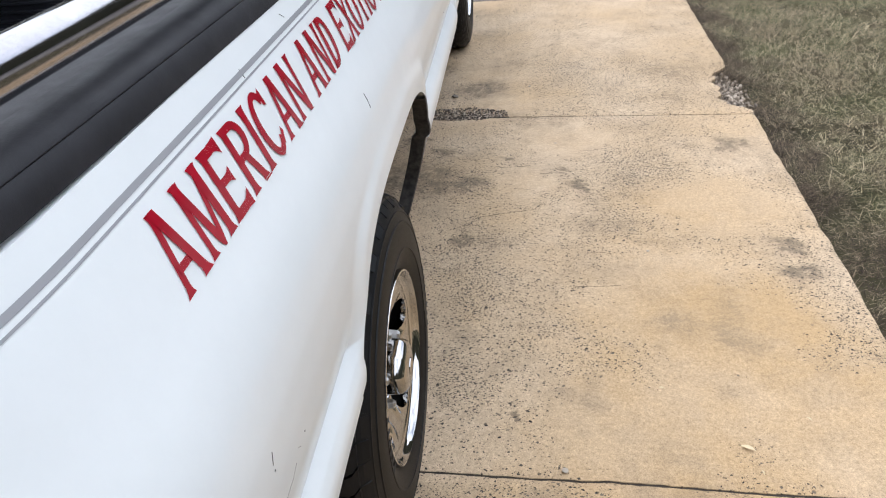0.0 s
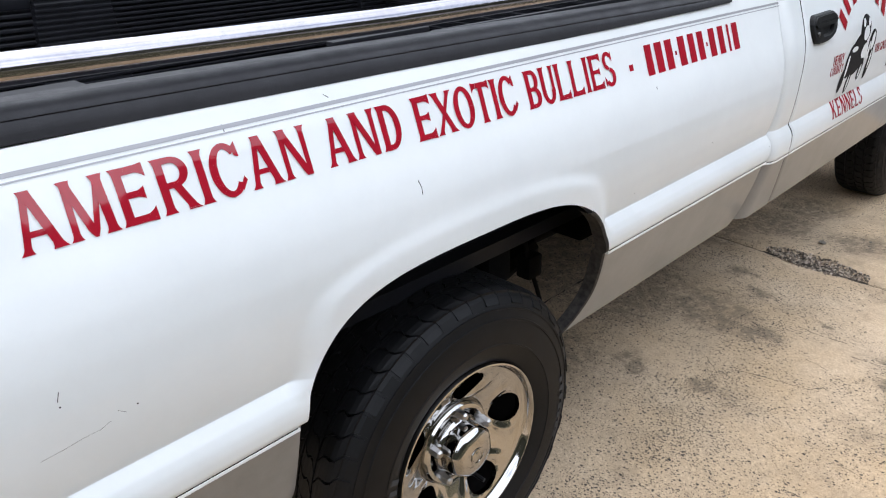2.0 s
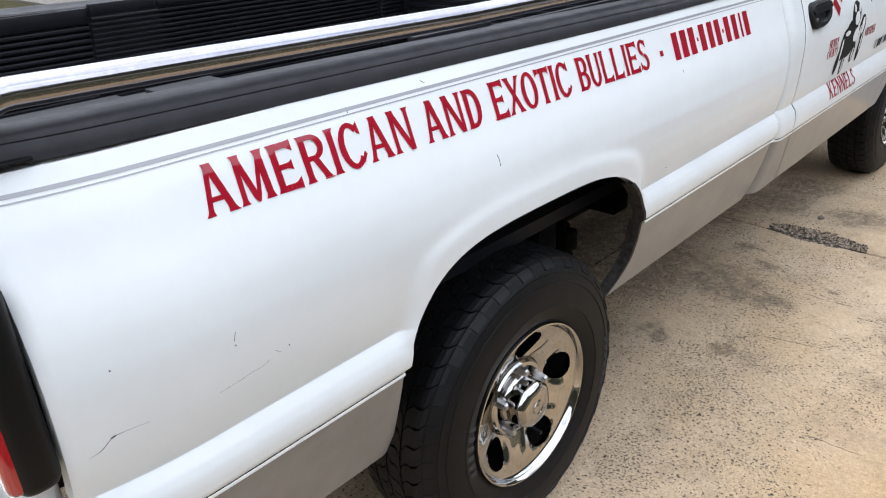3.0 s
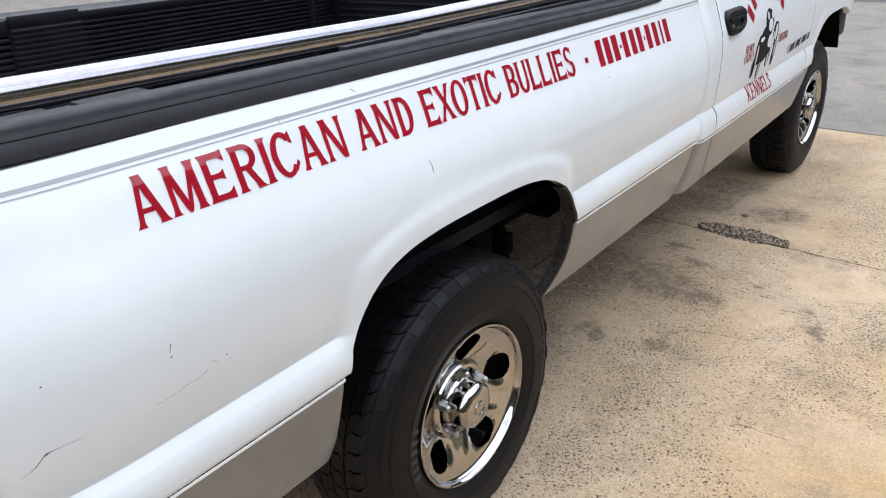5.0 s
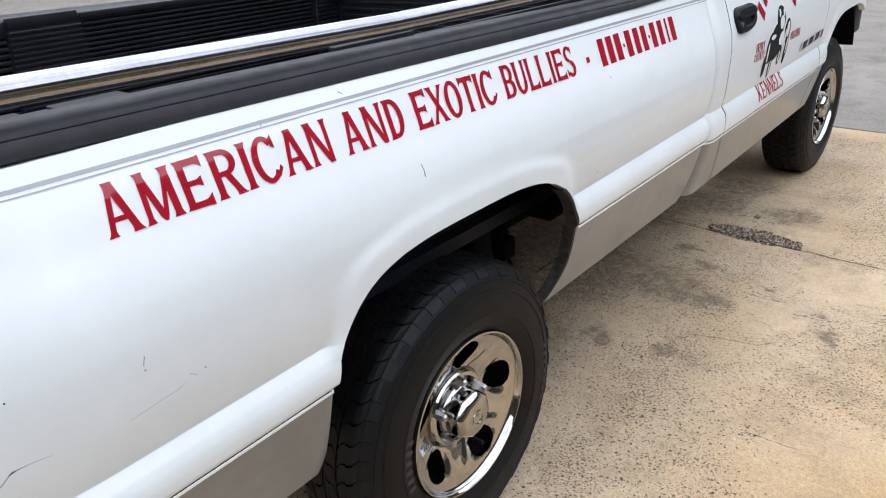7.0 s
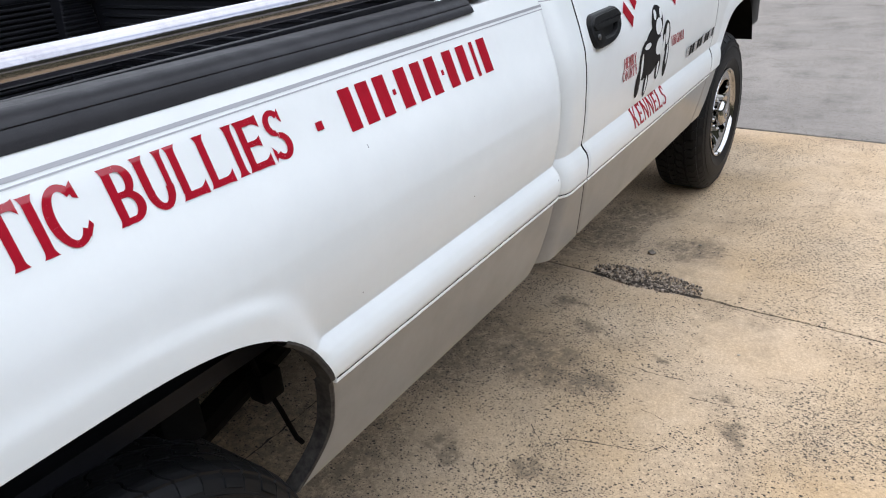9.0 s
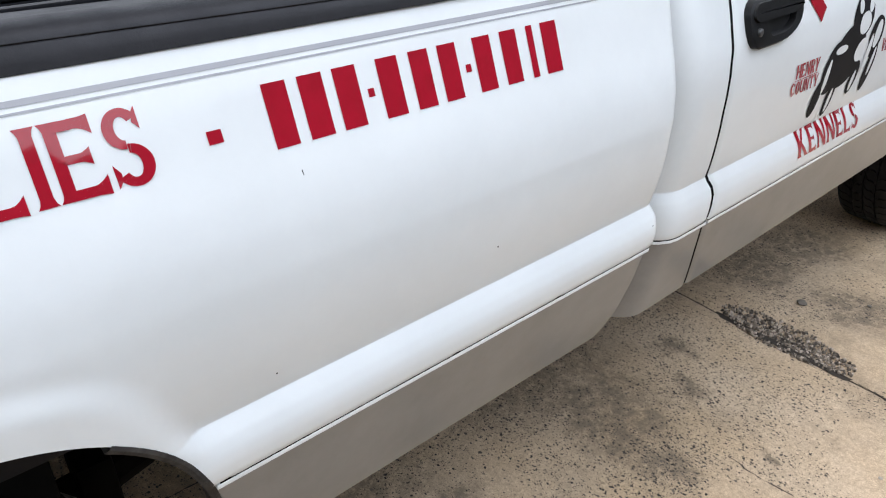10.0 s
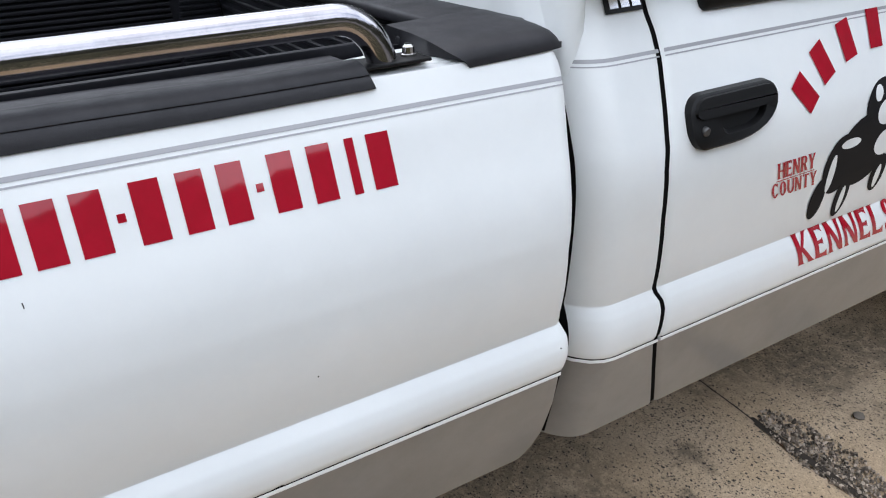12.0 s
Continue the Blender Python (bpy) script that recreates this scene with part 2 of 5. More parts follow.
STREET = concrete("street_concrete", (0.24, 0.217, 0.195), (0.20, 0.182, 0.165), 0.7)
CRACK = shader("dark_crack", (0.045, 0.037, 0.03), 0.95, spec=0.1)
ASPHALT = shader("asphalt", (0.06, 0.06, 0.06), 0.9)
base_to(ASPHALT, ramp(ASPHALT, noise_of(ASPHALT, 60.0, 6.0, 0.8), (0.3, (0.04, 0.04, 0.042)), (0.7, (0.085, 0.083, 0.08))))
SOIL = shader("dry_turf_soil", (0.12, 0.1, 0.06), 0.95, spec=0.1)
turf = ramp(SOIL, noise_of(SOIL, 6.0, 9.0, 0.75), (0.3, (0.022, 0.018, 0.011)), (0.5, (0.055, 0.046, 0.027)), (0.72, (0.120, 0.098, 0.057)))
base_to(SOIL, blend(SOIL, ramp(SOIL, noise_of(SOIL, 0.7, 6.0, 0.65), (0.4, (0, 0, 0)), (0.62, (0.6, 0.6, 0.6))), turf, (0.055, 0.057, 0.025)))
bump(SOIL, noise_of(SOIL, 60.0, 6.0, 0.8), 0.8, 0.02)
GRAVEL = shader("loose_gravel", (0.3, 0.28, 0.26), 0.85)
gi = node(GRAVEL, "ShaderNodeNewGeometry")
base_to(GRAVEL, ramp(GRAVEL, gi.outputs["Random Per Island"], (0.0, (0.035, 0.027, 0.021)), (0.55, (0.17, 0.132, 0.098)), (1.0, (0.52, 0.43, 0.34))))
PALE_GRAVEL = shader("pale_gravel", (0.4, 0.35, 0.3), 0.85)
pi_node = node(PALE_GRAVEL, "ShaderNodeNewGeometry")
base_to(PALE_GRAVEL, ramp(PALE_GRAVEL, pi_node.outputs["Random Per Island"], (0.0, (0.10, 0.082, 0.068)), (0.5, (0.30, 0.245, 0.19)), (1.0, (0.58, 0.49, 0.40))))
STRAW = shader("winter_grass", (0.3, 0.25, 0.13), 0.8, spec=0.2)
si = node(STRAW, "ShaderNodeNewGeometry")
dry = ramp(STRAW, si.outputs["Random Per Island"], (0.0, (0.035, 0.026, 0.016)), (0.45, (0.105, 0.080, 0.046)), (0.75, (0.30, 0.24, 0.145)), (1.0, (0.66, 0.55, 0.38)))
fresh = ramp(STRAW, si.outputs["Random Per Island"], (0.0, (0.014, 0.020, 0.007)), (0.45, (0.055, 0.064, 0.024)), (0.74, (0.18, 0.165, 0.078)), (1.0, (0.66, 0.55, 0.36)))
dead = ramp(STRAW, si.outputs["Random Per Island"], (0.0, (0.024, 0.017, 0.012)), (0.6, (0.075, 0.054, 0.036)), (1.0, (0.24, 0.18, 0.12)))
mixed = blend(STRAW, ramp(STRAW, noise_of(STRAW, 2.4, 6.0, 0.7), (0.42, (0.1, 0.1, 0.1)), (0.58, (0.85, 0.85, 0.85))), dry, fresh)
across = node(STRAW, "ShaderNodeSeparateXYZ")
link(STRAW, coords(STRAW), across.inputs["Vector"])
border = clamp(STRAW, calc(STRAW, "ADD", calc(STRAW, "MULTIPLY", calc(STRAW, "SUBTRACT", across.outputs["X"], 1.42), 3.2), calc(STRAW, "MULTIPLY", calc(STRAW, "SUBTRACT", noise_of(STRAW, 3.5, 5.0, 0.7), 0.45), 4.0)))
base_to(STRAW, blend(STRAW, border, dead, mixed))

# ---- mesh helpers ----


def part(name, bm, material, parent=None, label="", smooth=True, at=None):
    """One mesh object from a bmesh, under a thing or a part."""
    me = bpy.data.meshes.new(name)
    bm.normal_update()
    for e in bm.edges:
        if len(e.link_faces) == 2 and e.calc_face_angle() > 0.62:
            e.smooth = False
    bm.to_mesh(me)
    bm.free()
    if smooth:
        me.shade_smooth()
    for m in material if isinstance(material, (list, tuple)) else [material]:
        me.materials.append(m)
    ob = new(name, me)
    ob.parent = parent
    if at is not None:
        ob.matrix_basis = at
    if label:
        tagged(ob, label)
    return ob


def thing(name, label, category, group="", kind="", at=None):
    ob = new(name)
    ob.empty_display_size = 0.1
    if at is not None:
        ob.matrix_basis = at
    return tagged(ob, label, category, group, kind)


def box(bm, lo, hi, bevel=0.0, seg=2):
    geo = bmesh.ops.create_cube(bm, size=1.0)
    c = [(a + b) / 2 for a, b in zip(lo, hi)]
    s = [b - a for a, b in zip(lo, hi)]
    bmesh.ops.transform(bm, matrix=Matrix.Translation(c) @ Matrix.Diagonal((*s, 1)), verts=geo["verts"])
    if bevel:
        edges = list({e for v in geo["verts"] for e in v.link_edges})
        bmesh.ops.bevel(bm, geom=edges, offset=bevel, segments=seg, profile=0.5, affect="EDGES")
    return bm


def boxed(lo, hi, bevel=0.0, seg=2):
    return box(bmesh.new(), lo, hi, bevel, seg)


def tube(points, radius, sides=20, closed_ends=True):
    """A round tube through points."""
    bm = bmesh.new()
    pts = [Vector(p) for p in points]
    rings = []
    up = Vector((0.3, 0.1, 1)).normalized()
    for i, p in enumerate(pts):
        d = (pts[min(i + 1, len(pts) - 1)] - pts[max(i - 1, 0)]).normalized()
        a = d.cross(Vector((1, 0, 0)) if abs(d.x) < 0.9 else up).normalized()
        b = d.cross(a)
        r = radius[i] if isinstance(radius, (list, tuple)) else radius
        rings.append([bm.verts.new(p + r * (a * math.cos(t) + b * math.sin(t))) for t in [2 * math.pi * k / sides for k in range(sides)]])
    for r0, r1 in zip(rings, rings[1:]):
        for k in range(sides):
            bm.faces.new((r0[k], r0[(k + 1) % sides], r1[(k + 1) % sides], r1[k]))
    if closed_ends:
        bm.faces.new(rings[0][::-1])
        bm.faces.new(rings[-1])
    bmesh.ops.recalc_face_normals(bm, faces=bm.faces)
    return bm


def lathe(profile, sides=96):
    """Turns (radius, x) pairs round the x axis."""
    bm = bmesh.new()
    rings = []
    for r, x in profile:
        if r < 1e-5:
            rings.append([bm.verts.new((x, 0, 0))])
        else:
            rings.append([bm.verts.new((x, r * math.cos(2 * math.pi * k / sides), r * math.sin(2 * math.pi * k / sides))) for k in range(sides)])
    for a, b in zip(rings, rings[1:]):
        for k in range(sides):
            j = (k + 1) % sides
            if len(a) == 1:
                bm.faces.new((a[0], b[k], b[j]))
            elif len(b) == 1:
                bm.faces.new((a[k], b[0], a[j]))
            else:
                bm.faces.new((a[k], b[k], b[j], a[j]))
    bmesh.ops.recalc_face_normals(bm, faces=bm.faces)
    return bm


def extrude_section(section, y0, y1, steps=2, closed=True):
    """A section of (x, z) drawn out along y."""
    bm = bmesh.new()
    rings = [[bm.verts.new((x, y0 + (y1 - y0) * i / steps, z)) for x, z in section] for i in range(steps + 1)]
    n = len(section)
    for a, b in zip(rings, rings[1:]):
        for k in range(n if closed else n - 1):
            bm.faces.new((a[k], a[(k + 1) % n], b[(k + 1) % n], b[k]))
    if closed:
        bm.faces.new(rings[0][::-1])
        bm.faces.new(rings[-1])
    bmesh.ops.recalc_face_normals(bm, faces=bm.faces)
    return bm


def smoothstep(a, b, v):
    t = np.clip((v - a) / (b - a), 0, 1)
    return t * t * (3 - 2 * t)


# ---- truck: shape of the side ----
CENTRE = -0.93          # middle plane of the truck
REAR, FRONT = 0.0, 3.43  # axles


def profile(points, soft):
    """A smooth line through (z, x) pairs, as a function of z."""
    zs, xs = [p[0] for p in points], [p[1] for p in points]
    low, high = (xs[1] - xs[0]) / (zs[1] - zs[0]), (xs[-1] - xs[-2]) / (zs[-1] - zs[-2])
    grid = np.arange(zs[0] - 0.05, zs[-1] + 0.05, 0.0005)
    line = np.interp(grid, zs, xs)
    line = np.where(grid < zs[0], xs[0] + low * (grid - zs[0]), line)
    line = np.where(grid > zs[-1], xs[-1] + high * (grid - zs[-1]), line)
    n = int(soft / 0.0005) // 2 * 2 + 1
    kernel = np.hanning(n + 2)[1:-1]
    line = np.convolve(np.pad(line, n // 2, mode="edge"), kernel / kernel.sum(), mode="valid")
    return lambda z: float(np.interp(z, grid, line))


BED_TOP = profile([(0.823, 0.0445), (0.835, 0.0505), (0.86, 0.0585), (0.90, 0.068), (0.95, 0.0755), (1.00, 0.0785), (1.05, 0.074), (1.09, 0.064), (1.136, 0.048), (1.20, 0.028), (1.248, 0.010), (1.30, -0.012)], 0.03)
BED_BAND = profile([(0.7425, 0.0560), (0.750, 0.0600), (0.770, 0.0630), (0.786, 0.0625), (0.802, 0.0575), (0.815, 0.0500), (0.823, 0.0445)], 0.010)
CAB_TOP = profile([(0.815, 0.0205), (0.835, 0.0260), (0.86, 0.031), (0.92, 0.041), (0.985, 0.0485), (1.03, 0.051), (1.077, 0.047), (1.136, 0.030), (1.20, 0.008), (1.25, -0.011), (1.30, -0.033), (1.34, -0.048)], 0.03)
CAB_BAND = profile([(0.7165, 0.0300), (0.724, 0.0335), (0.750, 0.0360), (0.772, 0.0355), (0.792, 0.0310), (0.806, 0.0250), (0.815, 0.0205)], 0.010)
FLARE = profile([(0.735, 0.054), (0.80, 0.063), (0.87, 0.0745), (0.95, 0.0825), (1.02, 0.0835)], 0.03)
BED_LIMIT = 1.331
LEAN = 0.042  # how far the side draws in with height


def skin(z):
    """How far the bed side stands out at height z: a full shoulder that tucks in to a moulding."""
    if z >= 0.823:
        return BED_TOP(z)
    if z >= 0.7425:
        return BED_BAND(z)
    m = (0.735 - z) / 0.225
    return 0.046 - 0.063 * m - 0.013 * m * m


def cab_skin(z):
    """The same for the cab, which stands further in."""
    if z >= 0.815:
        return CAB_TOP(z)
    if z >= 0.7165:
        return CAB_BAND(z)
    m = (0.712 - z) / 0.2
    return 0.024 - 0.052 * m - 0.007 * m * m


def rise(y, z):
    """The mouldings of the bed climb a little towards the cab."""
    return 0.011 * (y - 0.3) * (1 - float(smoothstep(0.84, 1.05, z))) if y < BED_LIMIT else 0.0


def inset(y):
    """The cab draws in towards the nose, and its rear corner is rounded."""
    return 0.0 if y < BED_LIMIT else 0.021 * (y - 1.52) + 0.15 * max(0.0, 1 - (y - 1.318) / 0.125) ** 2.7 + 0.35 * max(0.0, y - 3.75) ** 2


def arch_measure(y, z, yc):
    """1 on the edge of a wheel opening, more outside it."""
    d = y - yc - 0.006
    a, n = (0.440, 3.0) if d > 0 else (0.446, 4.0)
    low = min(z, 0.55)
    a += 0.02 * (0.55 - low)
    up = max(z - 0.55, 0.0) / 0.392
    return ((abs(d) / a) ** n + up ** n) ** (1 / n)


def side_x(y, z):
    z -= rise(y, z)
    x = (skin(z) if y < BED_LIMIT else cab_skin(z)) - inset(y)
    if y < -0.82:
        x -= 0.55 * (-0.82 - y) ** 2
    for yc in (REAR, FRONT):
        if abs(y - yc) < 0.75 and z > 0.62:
            # a flare with a flat face and a soft upper edge, narrowing down both legs
            e = (arch_measure(y, z, yc) - 1) * 0.42
            wide = 0.010 + 0.038 * float(smoothstep(0.83, 0.96, z))
            k = (1 - float(smoothstep(wide - 0.010, wide + 0.022, e))) * float(smoothstep(0.737, 0.79, z))
            out = FLARE(z) - (0.030 if yc == FRONT else 0.0) - inset(y)
            x += k * max(0.0, out - x)
    return x - LEAN * (z - 0.381)


def panel(y0, y1, zs, step=0.009, arch=None, depth=0.03, lean=None, edge=0.012):
    """A pressed body panel: a fine grid on the side's shape, with a wheel opening cut out and its rim turned in."""
    mid = zs[len(zs) // 2]
    span = y1 - y0 if lean is None else y1 + lean[1](mid) - y0 - lean[0](mid)
    ny = max(2, int(round(span / step)))
    bm = bmesh.new()
    grid = []
    for i in range(ny + 1):
        col = []
        for z in zs:
            a, b = (y0, y1) if lean is None else (y0 + lean[0](z), y1 + lean[1](z))
            y = a + (b - a) * i / ny
            x = side_x(y, z + rise(y, z))
            for d in (y - a, b - y):
                if edge and d < edge:
                    x -= edge * 0.6 * (1 - d / edge) ** 2
            col.append(bm.verts.new((x, y, z + rise(y, z))))
        grid.append(col)
    for i in range(ny):
        for j in range(len(zs) - 1):
            bm.faces.new((grid[i][j], grid[i + 1][j], grid[i + 1][j + 1], grid[i][j + 1]))
    if arch is not None:
        dead = [f for f in bm.faces if arch_measure(*f.calc_center_median()[1:], arch) < 1]
        bmesh.ops.delete(bm, geom=dead, context="FACES")
        for v in bm.verts:
            if v.is_boundary and abs(v.co.y - arch) < 0.5 and v.co.z < 1.0 and arch_measure(v.co.y, v.co.z, arch) < 1.12:
                if v.co.z < zs[0] + rise(v.co.y, zs[0]) + 1e-4 and arch_measure(v.co.y, v.co.z, arch) > 1.04:
                    continue
                for _ in range(6):
                    y, z = v.co.y, v.co.z
                    m0 = arch_measure(y, z, arch)
                    gy = (arch_measure(y + 1e-4, z, arch) - m0) / 1e-4
                    gz = (arch_measure(y, z + 1e-4, arch) - m0) / 1e-4
                    if z < 0.56:
                        gz = 0.0
                    g2 = gy * gy + gz * gz
                    if g2 < 1e-6:
                        break
                    v.co.y -= (m0 - 1) * gy / g2
                    v.co.z -= (m0 - 1) * gz / g2
                v.co.x = side_x(v.co.y, v.co.z)
    rim = [e for e in bm.edges if e.is_boundary]
    out = bmesh.ops.extrude_edge_only(bm, edges=rim)["geom"]
    for v in out:
        if isinstance(v, bmesh.types.BMVert):
            v.co.x -= depth
    bmesh.ops.recalc_face_normals(bm, faces=bm.faces)
    bm.faces.ensure_lookup_table()
    flat = max(bm.faces, key=lambda f: f.calc_center_median().x)
    if flat.normal.x < 0:
        bmesh.ops.reverse_faces(bm, faces=bm.faces)
    return bm


def steps(*spans):
    out = []
    for a, b, n in spans:
        out += list(np.linspace(a, b, n, endpoint=False))
    out.append(spans[-1][1])
    return [float(v) for v in out]


Z_WHITE = steps((0.7425, 0.76, 8), (0.76, 0.80, 8), (0.80, 0.845, 22), (0.845, 1.0, 24), (1.0, 1.256, 24))
ZERO = lambda z: 0.0
Z_GREY = steps((0.512, 0.733, 20))
Z_CAB_GREY = steps((0.500, 0.708, 20))
FORE = lambda z: 0.006 + 0.440 * (1 - (max(z - 0.55, 0) / 0.392) ** 3.0) ** (1 / 3.0)
FORE_LOW = lambda z: FORE(z) - 0.075 * max(0.0, (0.64 - z) / 0.128) ** 2
AFT = lambda z: -0.440 - 0.25 * max(0.0, 0.56 - z)
DOOR_GAP = lambda z: float(np.interp(z, (0.50, 0.51, 0.62, 0.7085, 0.7165, 0.735, 0.775, 0.790, 0.806, 0.83, 0.88, 0.96, 1.04, 1.10, 1.15, 1.21, 1.25, 1.275, 1.29, 1.34), (1.604, 1.601, 1.563, 1.536, 1.531, 1.534, 1.539, 1.537, 1.528, 1.526, 1.522, 1.513, 1.509, 1.514, 1.519, 1.525, 1.523, 1.518, 1.517, 1.521)))
FENDER_GAP = lambda z: float(np.interp(z, (0.50, 0.70, 0.79, 0.90, 1.05, 1.32), (2.839, 2.854, 2.87, 2.883, 2.88, 2.863)))


def mirrored(ob, parent):
    """The same part on the truck's other side."""
    c = ob.copy()
    scene.collection.objects.link(c)
    c.parent = parent
    c.matrix_basis = Matrix.Translation((2 * CENTRE, 0, 0)) @ Matrix.Diagonal((-1, 1, 1, 1)) @ ob.matrix_basis
    for k in ob.children:
        d = k.copy()
        scene.collection.objects.link(d)
        d.parent = c
    return c


truck = thing("pickup_truck", "white long-bed pickup truck with grey lower panels and red lettering", "pickup truck")

# bed sides
BED_END = lambda z: float(np.interp(z, (0.51, 0.535, 0.57, 0.65, 0.735, 0.765, 0.80, 0.823, 0.845, 0.97, 1.07, 1.19, 1.23, 1.26), (1.267, 1.286, 1.298, 1.304, 1.299, 1.306, 1.308, 1.301, 1.297, 1.295, 1.305, 1.321, 1.324, 1.316)))
bed_side = part("bed_side", panel(-1.022, 0.0, Z_WHITE, arch=REAR, lean=(ZERO, BED_END)), WHITE, truck, "white bed side with wheel flare and faint scratches")
lower_front = part("lower_panel", panel(0.0, 0.0, Z_GREY, lean=(FORE_LOW, BED_END), edge=0.004), GREY, truck, "satin grey lower bed panel")
lower_rear = part("lower_panel", panel(-1.02, 0.0, Z_GREY, lean=(ZERO, AFT), edge=0.004), GREY, truck, "satin grey lower bed panel")


def moulding(y0, y1, z=0.7385, out=0.0095):
    """The thin white lip under the moulding."""
    bm = bmesh.new()
    n = max(2, int((y1 - y0) / 0.02))
    rings = []
    for i in range(n + 1):
        y = y0 + (y1 - y0) * i / n
        x, up = side_x(y, z - 0.006 + rise(y, z)), rise(y, z)
        rings.append([bm.verts.new((x + dx, y, z + dz + up)) for dx, dz in ((-0.012, -0.0002), (out - 0.001, 0.0), (out, -0.0008), (out, -0.0056), (out - 0.002, -0.0070), (-0.012, -0.0074))])
    for a, b in zip(rings, rings[1:]):
        for k in range(5):
            bm.faces.new((a[k], a[k + 1], b[k + 1], b[k]))
    for ring in (rings[0], rings[-1]):
        bm.faces.new(ring)
    bmesh.ops.recalc_face_normals(bm, faces=bm.faces)
    return bm


def groove(y0, y1, z, out):
    """The dark joint between moulding and lip."""
    bm = bmesh.new()
    n = max(2, int((y1 - y0) / 0.02))
    rows = []
    for i in range(n + 1):
        y = y0 + (y1 - y0) * i / n
        x, up = side_x(y, z - 0.006 + rise(y, z)), rise(y, z)
        rows.append([bm.verts.new((x + dx, y, z + dz + up)) for dx, dz in ((out - 0.0012, 0.0), (out - 0.0016, 0.0018), (0.0, 0.0055))])
    for a, b in zip(rows, rows[1:]):
        for k in range(2):
            bm.faces.new((a[k], a[k + 1], b[k + 1], b[k]))
    bmesh.ops.recalc_face_normals(bm, faces=bm.faces)
    return bm


lips = [part("body_lip", moulding(a, b), WHITE, truck) for a, b in ((0.432, 1.293), (-1.018, -0.448))]
for lip, a, b in zip(lips, (0.436, -1.018), (1.294, -0.452)):
    part("lip_groove", groove(a, b, 0.7385, 0.0095), DARK, lip, "dark joint above the lip")

# cab corner, door and front fender
Z_CAB = steps((0.7165, 0.735, 7), (0.735, 0.79, 8), (0.79, 0.835, 20), (0.835, 1.0, 22), (1.0, 1.256, 24), (1.256, 1.34, 8))
REAR_OF = lambda z: DOOR_GAP(z) - 0.004
AHEAD_OF = lambda z: DOOR_GAP(z) + 0.004
cab_corner = part("cab_corner", panel(1.337, 0.0, Z_CAB, 0.003, lean=(ZERO, REAR_OF), depth=0.06, edge=0.007), WHITE, truck, "white rear cab corner")
cab_corner_low = part("lower_panel", panel(1.337, 0.0, Z_CAB_GREY, 0.003, lean=(ZERO, REAR_OF), depth=0.06, edge=0.007), GREY, truck)
DOOR_FRONT = lambda z: FENDER_GAP(z) - 0.004
FENDER_BACK = lambda z: FENDER_GAP(z) + 0.004
door = part("door", panel(0.0, 0.0, Z_CAB, lean=(AHEAD_OF, DOOR_FRONT), depth=0.05, edge=0.007), WHITE, truck, "white passenger door with red and black lettering")
part("lower_panel", panel(0.0, 0.0, Z_CAB_GREY, lean=(AHEAD_OF, DOOR_FRONT), depth=0.05, edge=0.007), GREY, door)
Z_FENDER = Z_CAB[:-6] + steps((1.256, 1.32, 5))
fender = part("front_fender", panel(0.0, 4.16, Z_FENDER, arch=FRONT, lean=(FENDER_BACK, ZERO)), WHITE, truck, "white front fender with wheel flare")
trimmed = bmesh.new()
trimmed.from_mesh(fender.data)
low_front = [f for f in trimmed.faces if f.calc_center_median().y > FRONT + 0.33 and f.calc_center_median().z < 0.925]
bmesh.ops.delete(trimmed, geom=low_front, context="FACES")
trimmed.to_mesh(fender.data)
trimmed.free()
part("lower_panel", panel(0.0, FRONT, Z_CAB_GREY, lean=(FENDER_BACK, AFT), edge=0.004), GREY, fender)
lips.append(part("body_lip", moulding(1.542, 2.848, 0.712, 0.0060), WHITE, door))
part("lip_groove", groove(1.542, 2.848, 0.712, 0.0060), DARK, lips[-1])
lips.append(part("body_lip", moulding(1.347, 1.5345, 0.712, 0.0060), WHITE, truck))
part("lip_groove", groove(1.347, 1.5345, 0.712, 0.0060), DARK, lips[-1])


def seam(y, w, lean, z0, z1, sink):
    """A dark backing strip down in a gap between panels, in place of its shade."""
    bm = bmesh.new()
    rows = []
    for k in range(121):
        z = z0 + (z1 - z0) * k / 120
        c = y + lean(z)
        x = min(side_x(c - w, z), side_x(c + w, z)) - sink
        rows.append([bm.verts.new((x, c - w, z)), bm.verts.new((x, c + w, z))])
    for a, b in zip(rows, rows[1:]):
        bm.faces.new((a[0], a[1], b[1], b[0]))
    return bm


part("door_seal", seam(0.0, 0.0075, DOOR_GAP, 0.502, 1.335, 0.0035), DARK, truck, "dark backing strip in place of the door gap's shade")
part("door_seal", seam(0.0, 0.0075, FENDER_GAP, 0.502, 1.335, 0.0035), DARK, truck, "dark backing strip in place of the door gap's shade")
# dark strip on the cab corner that paints in the shade behind the bed
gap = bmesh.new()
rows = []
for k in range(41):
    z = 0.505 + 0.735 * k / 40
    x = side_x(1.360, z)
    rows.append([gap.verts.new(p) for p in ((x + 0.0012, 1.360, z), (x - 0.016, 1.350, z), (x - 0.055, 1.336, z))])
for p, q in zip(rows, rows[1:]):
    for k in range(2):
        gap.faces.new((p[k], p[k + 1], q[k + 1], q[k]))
part("bed_gap", gap, DARK, truck, "dark strip on the cab corner in place of the gap's shade")

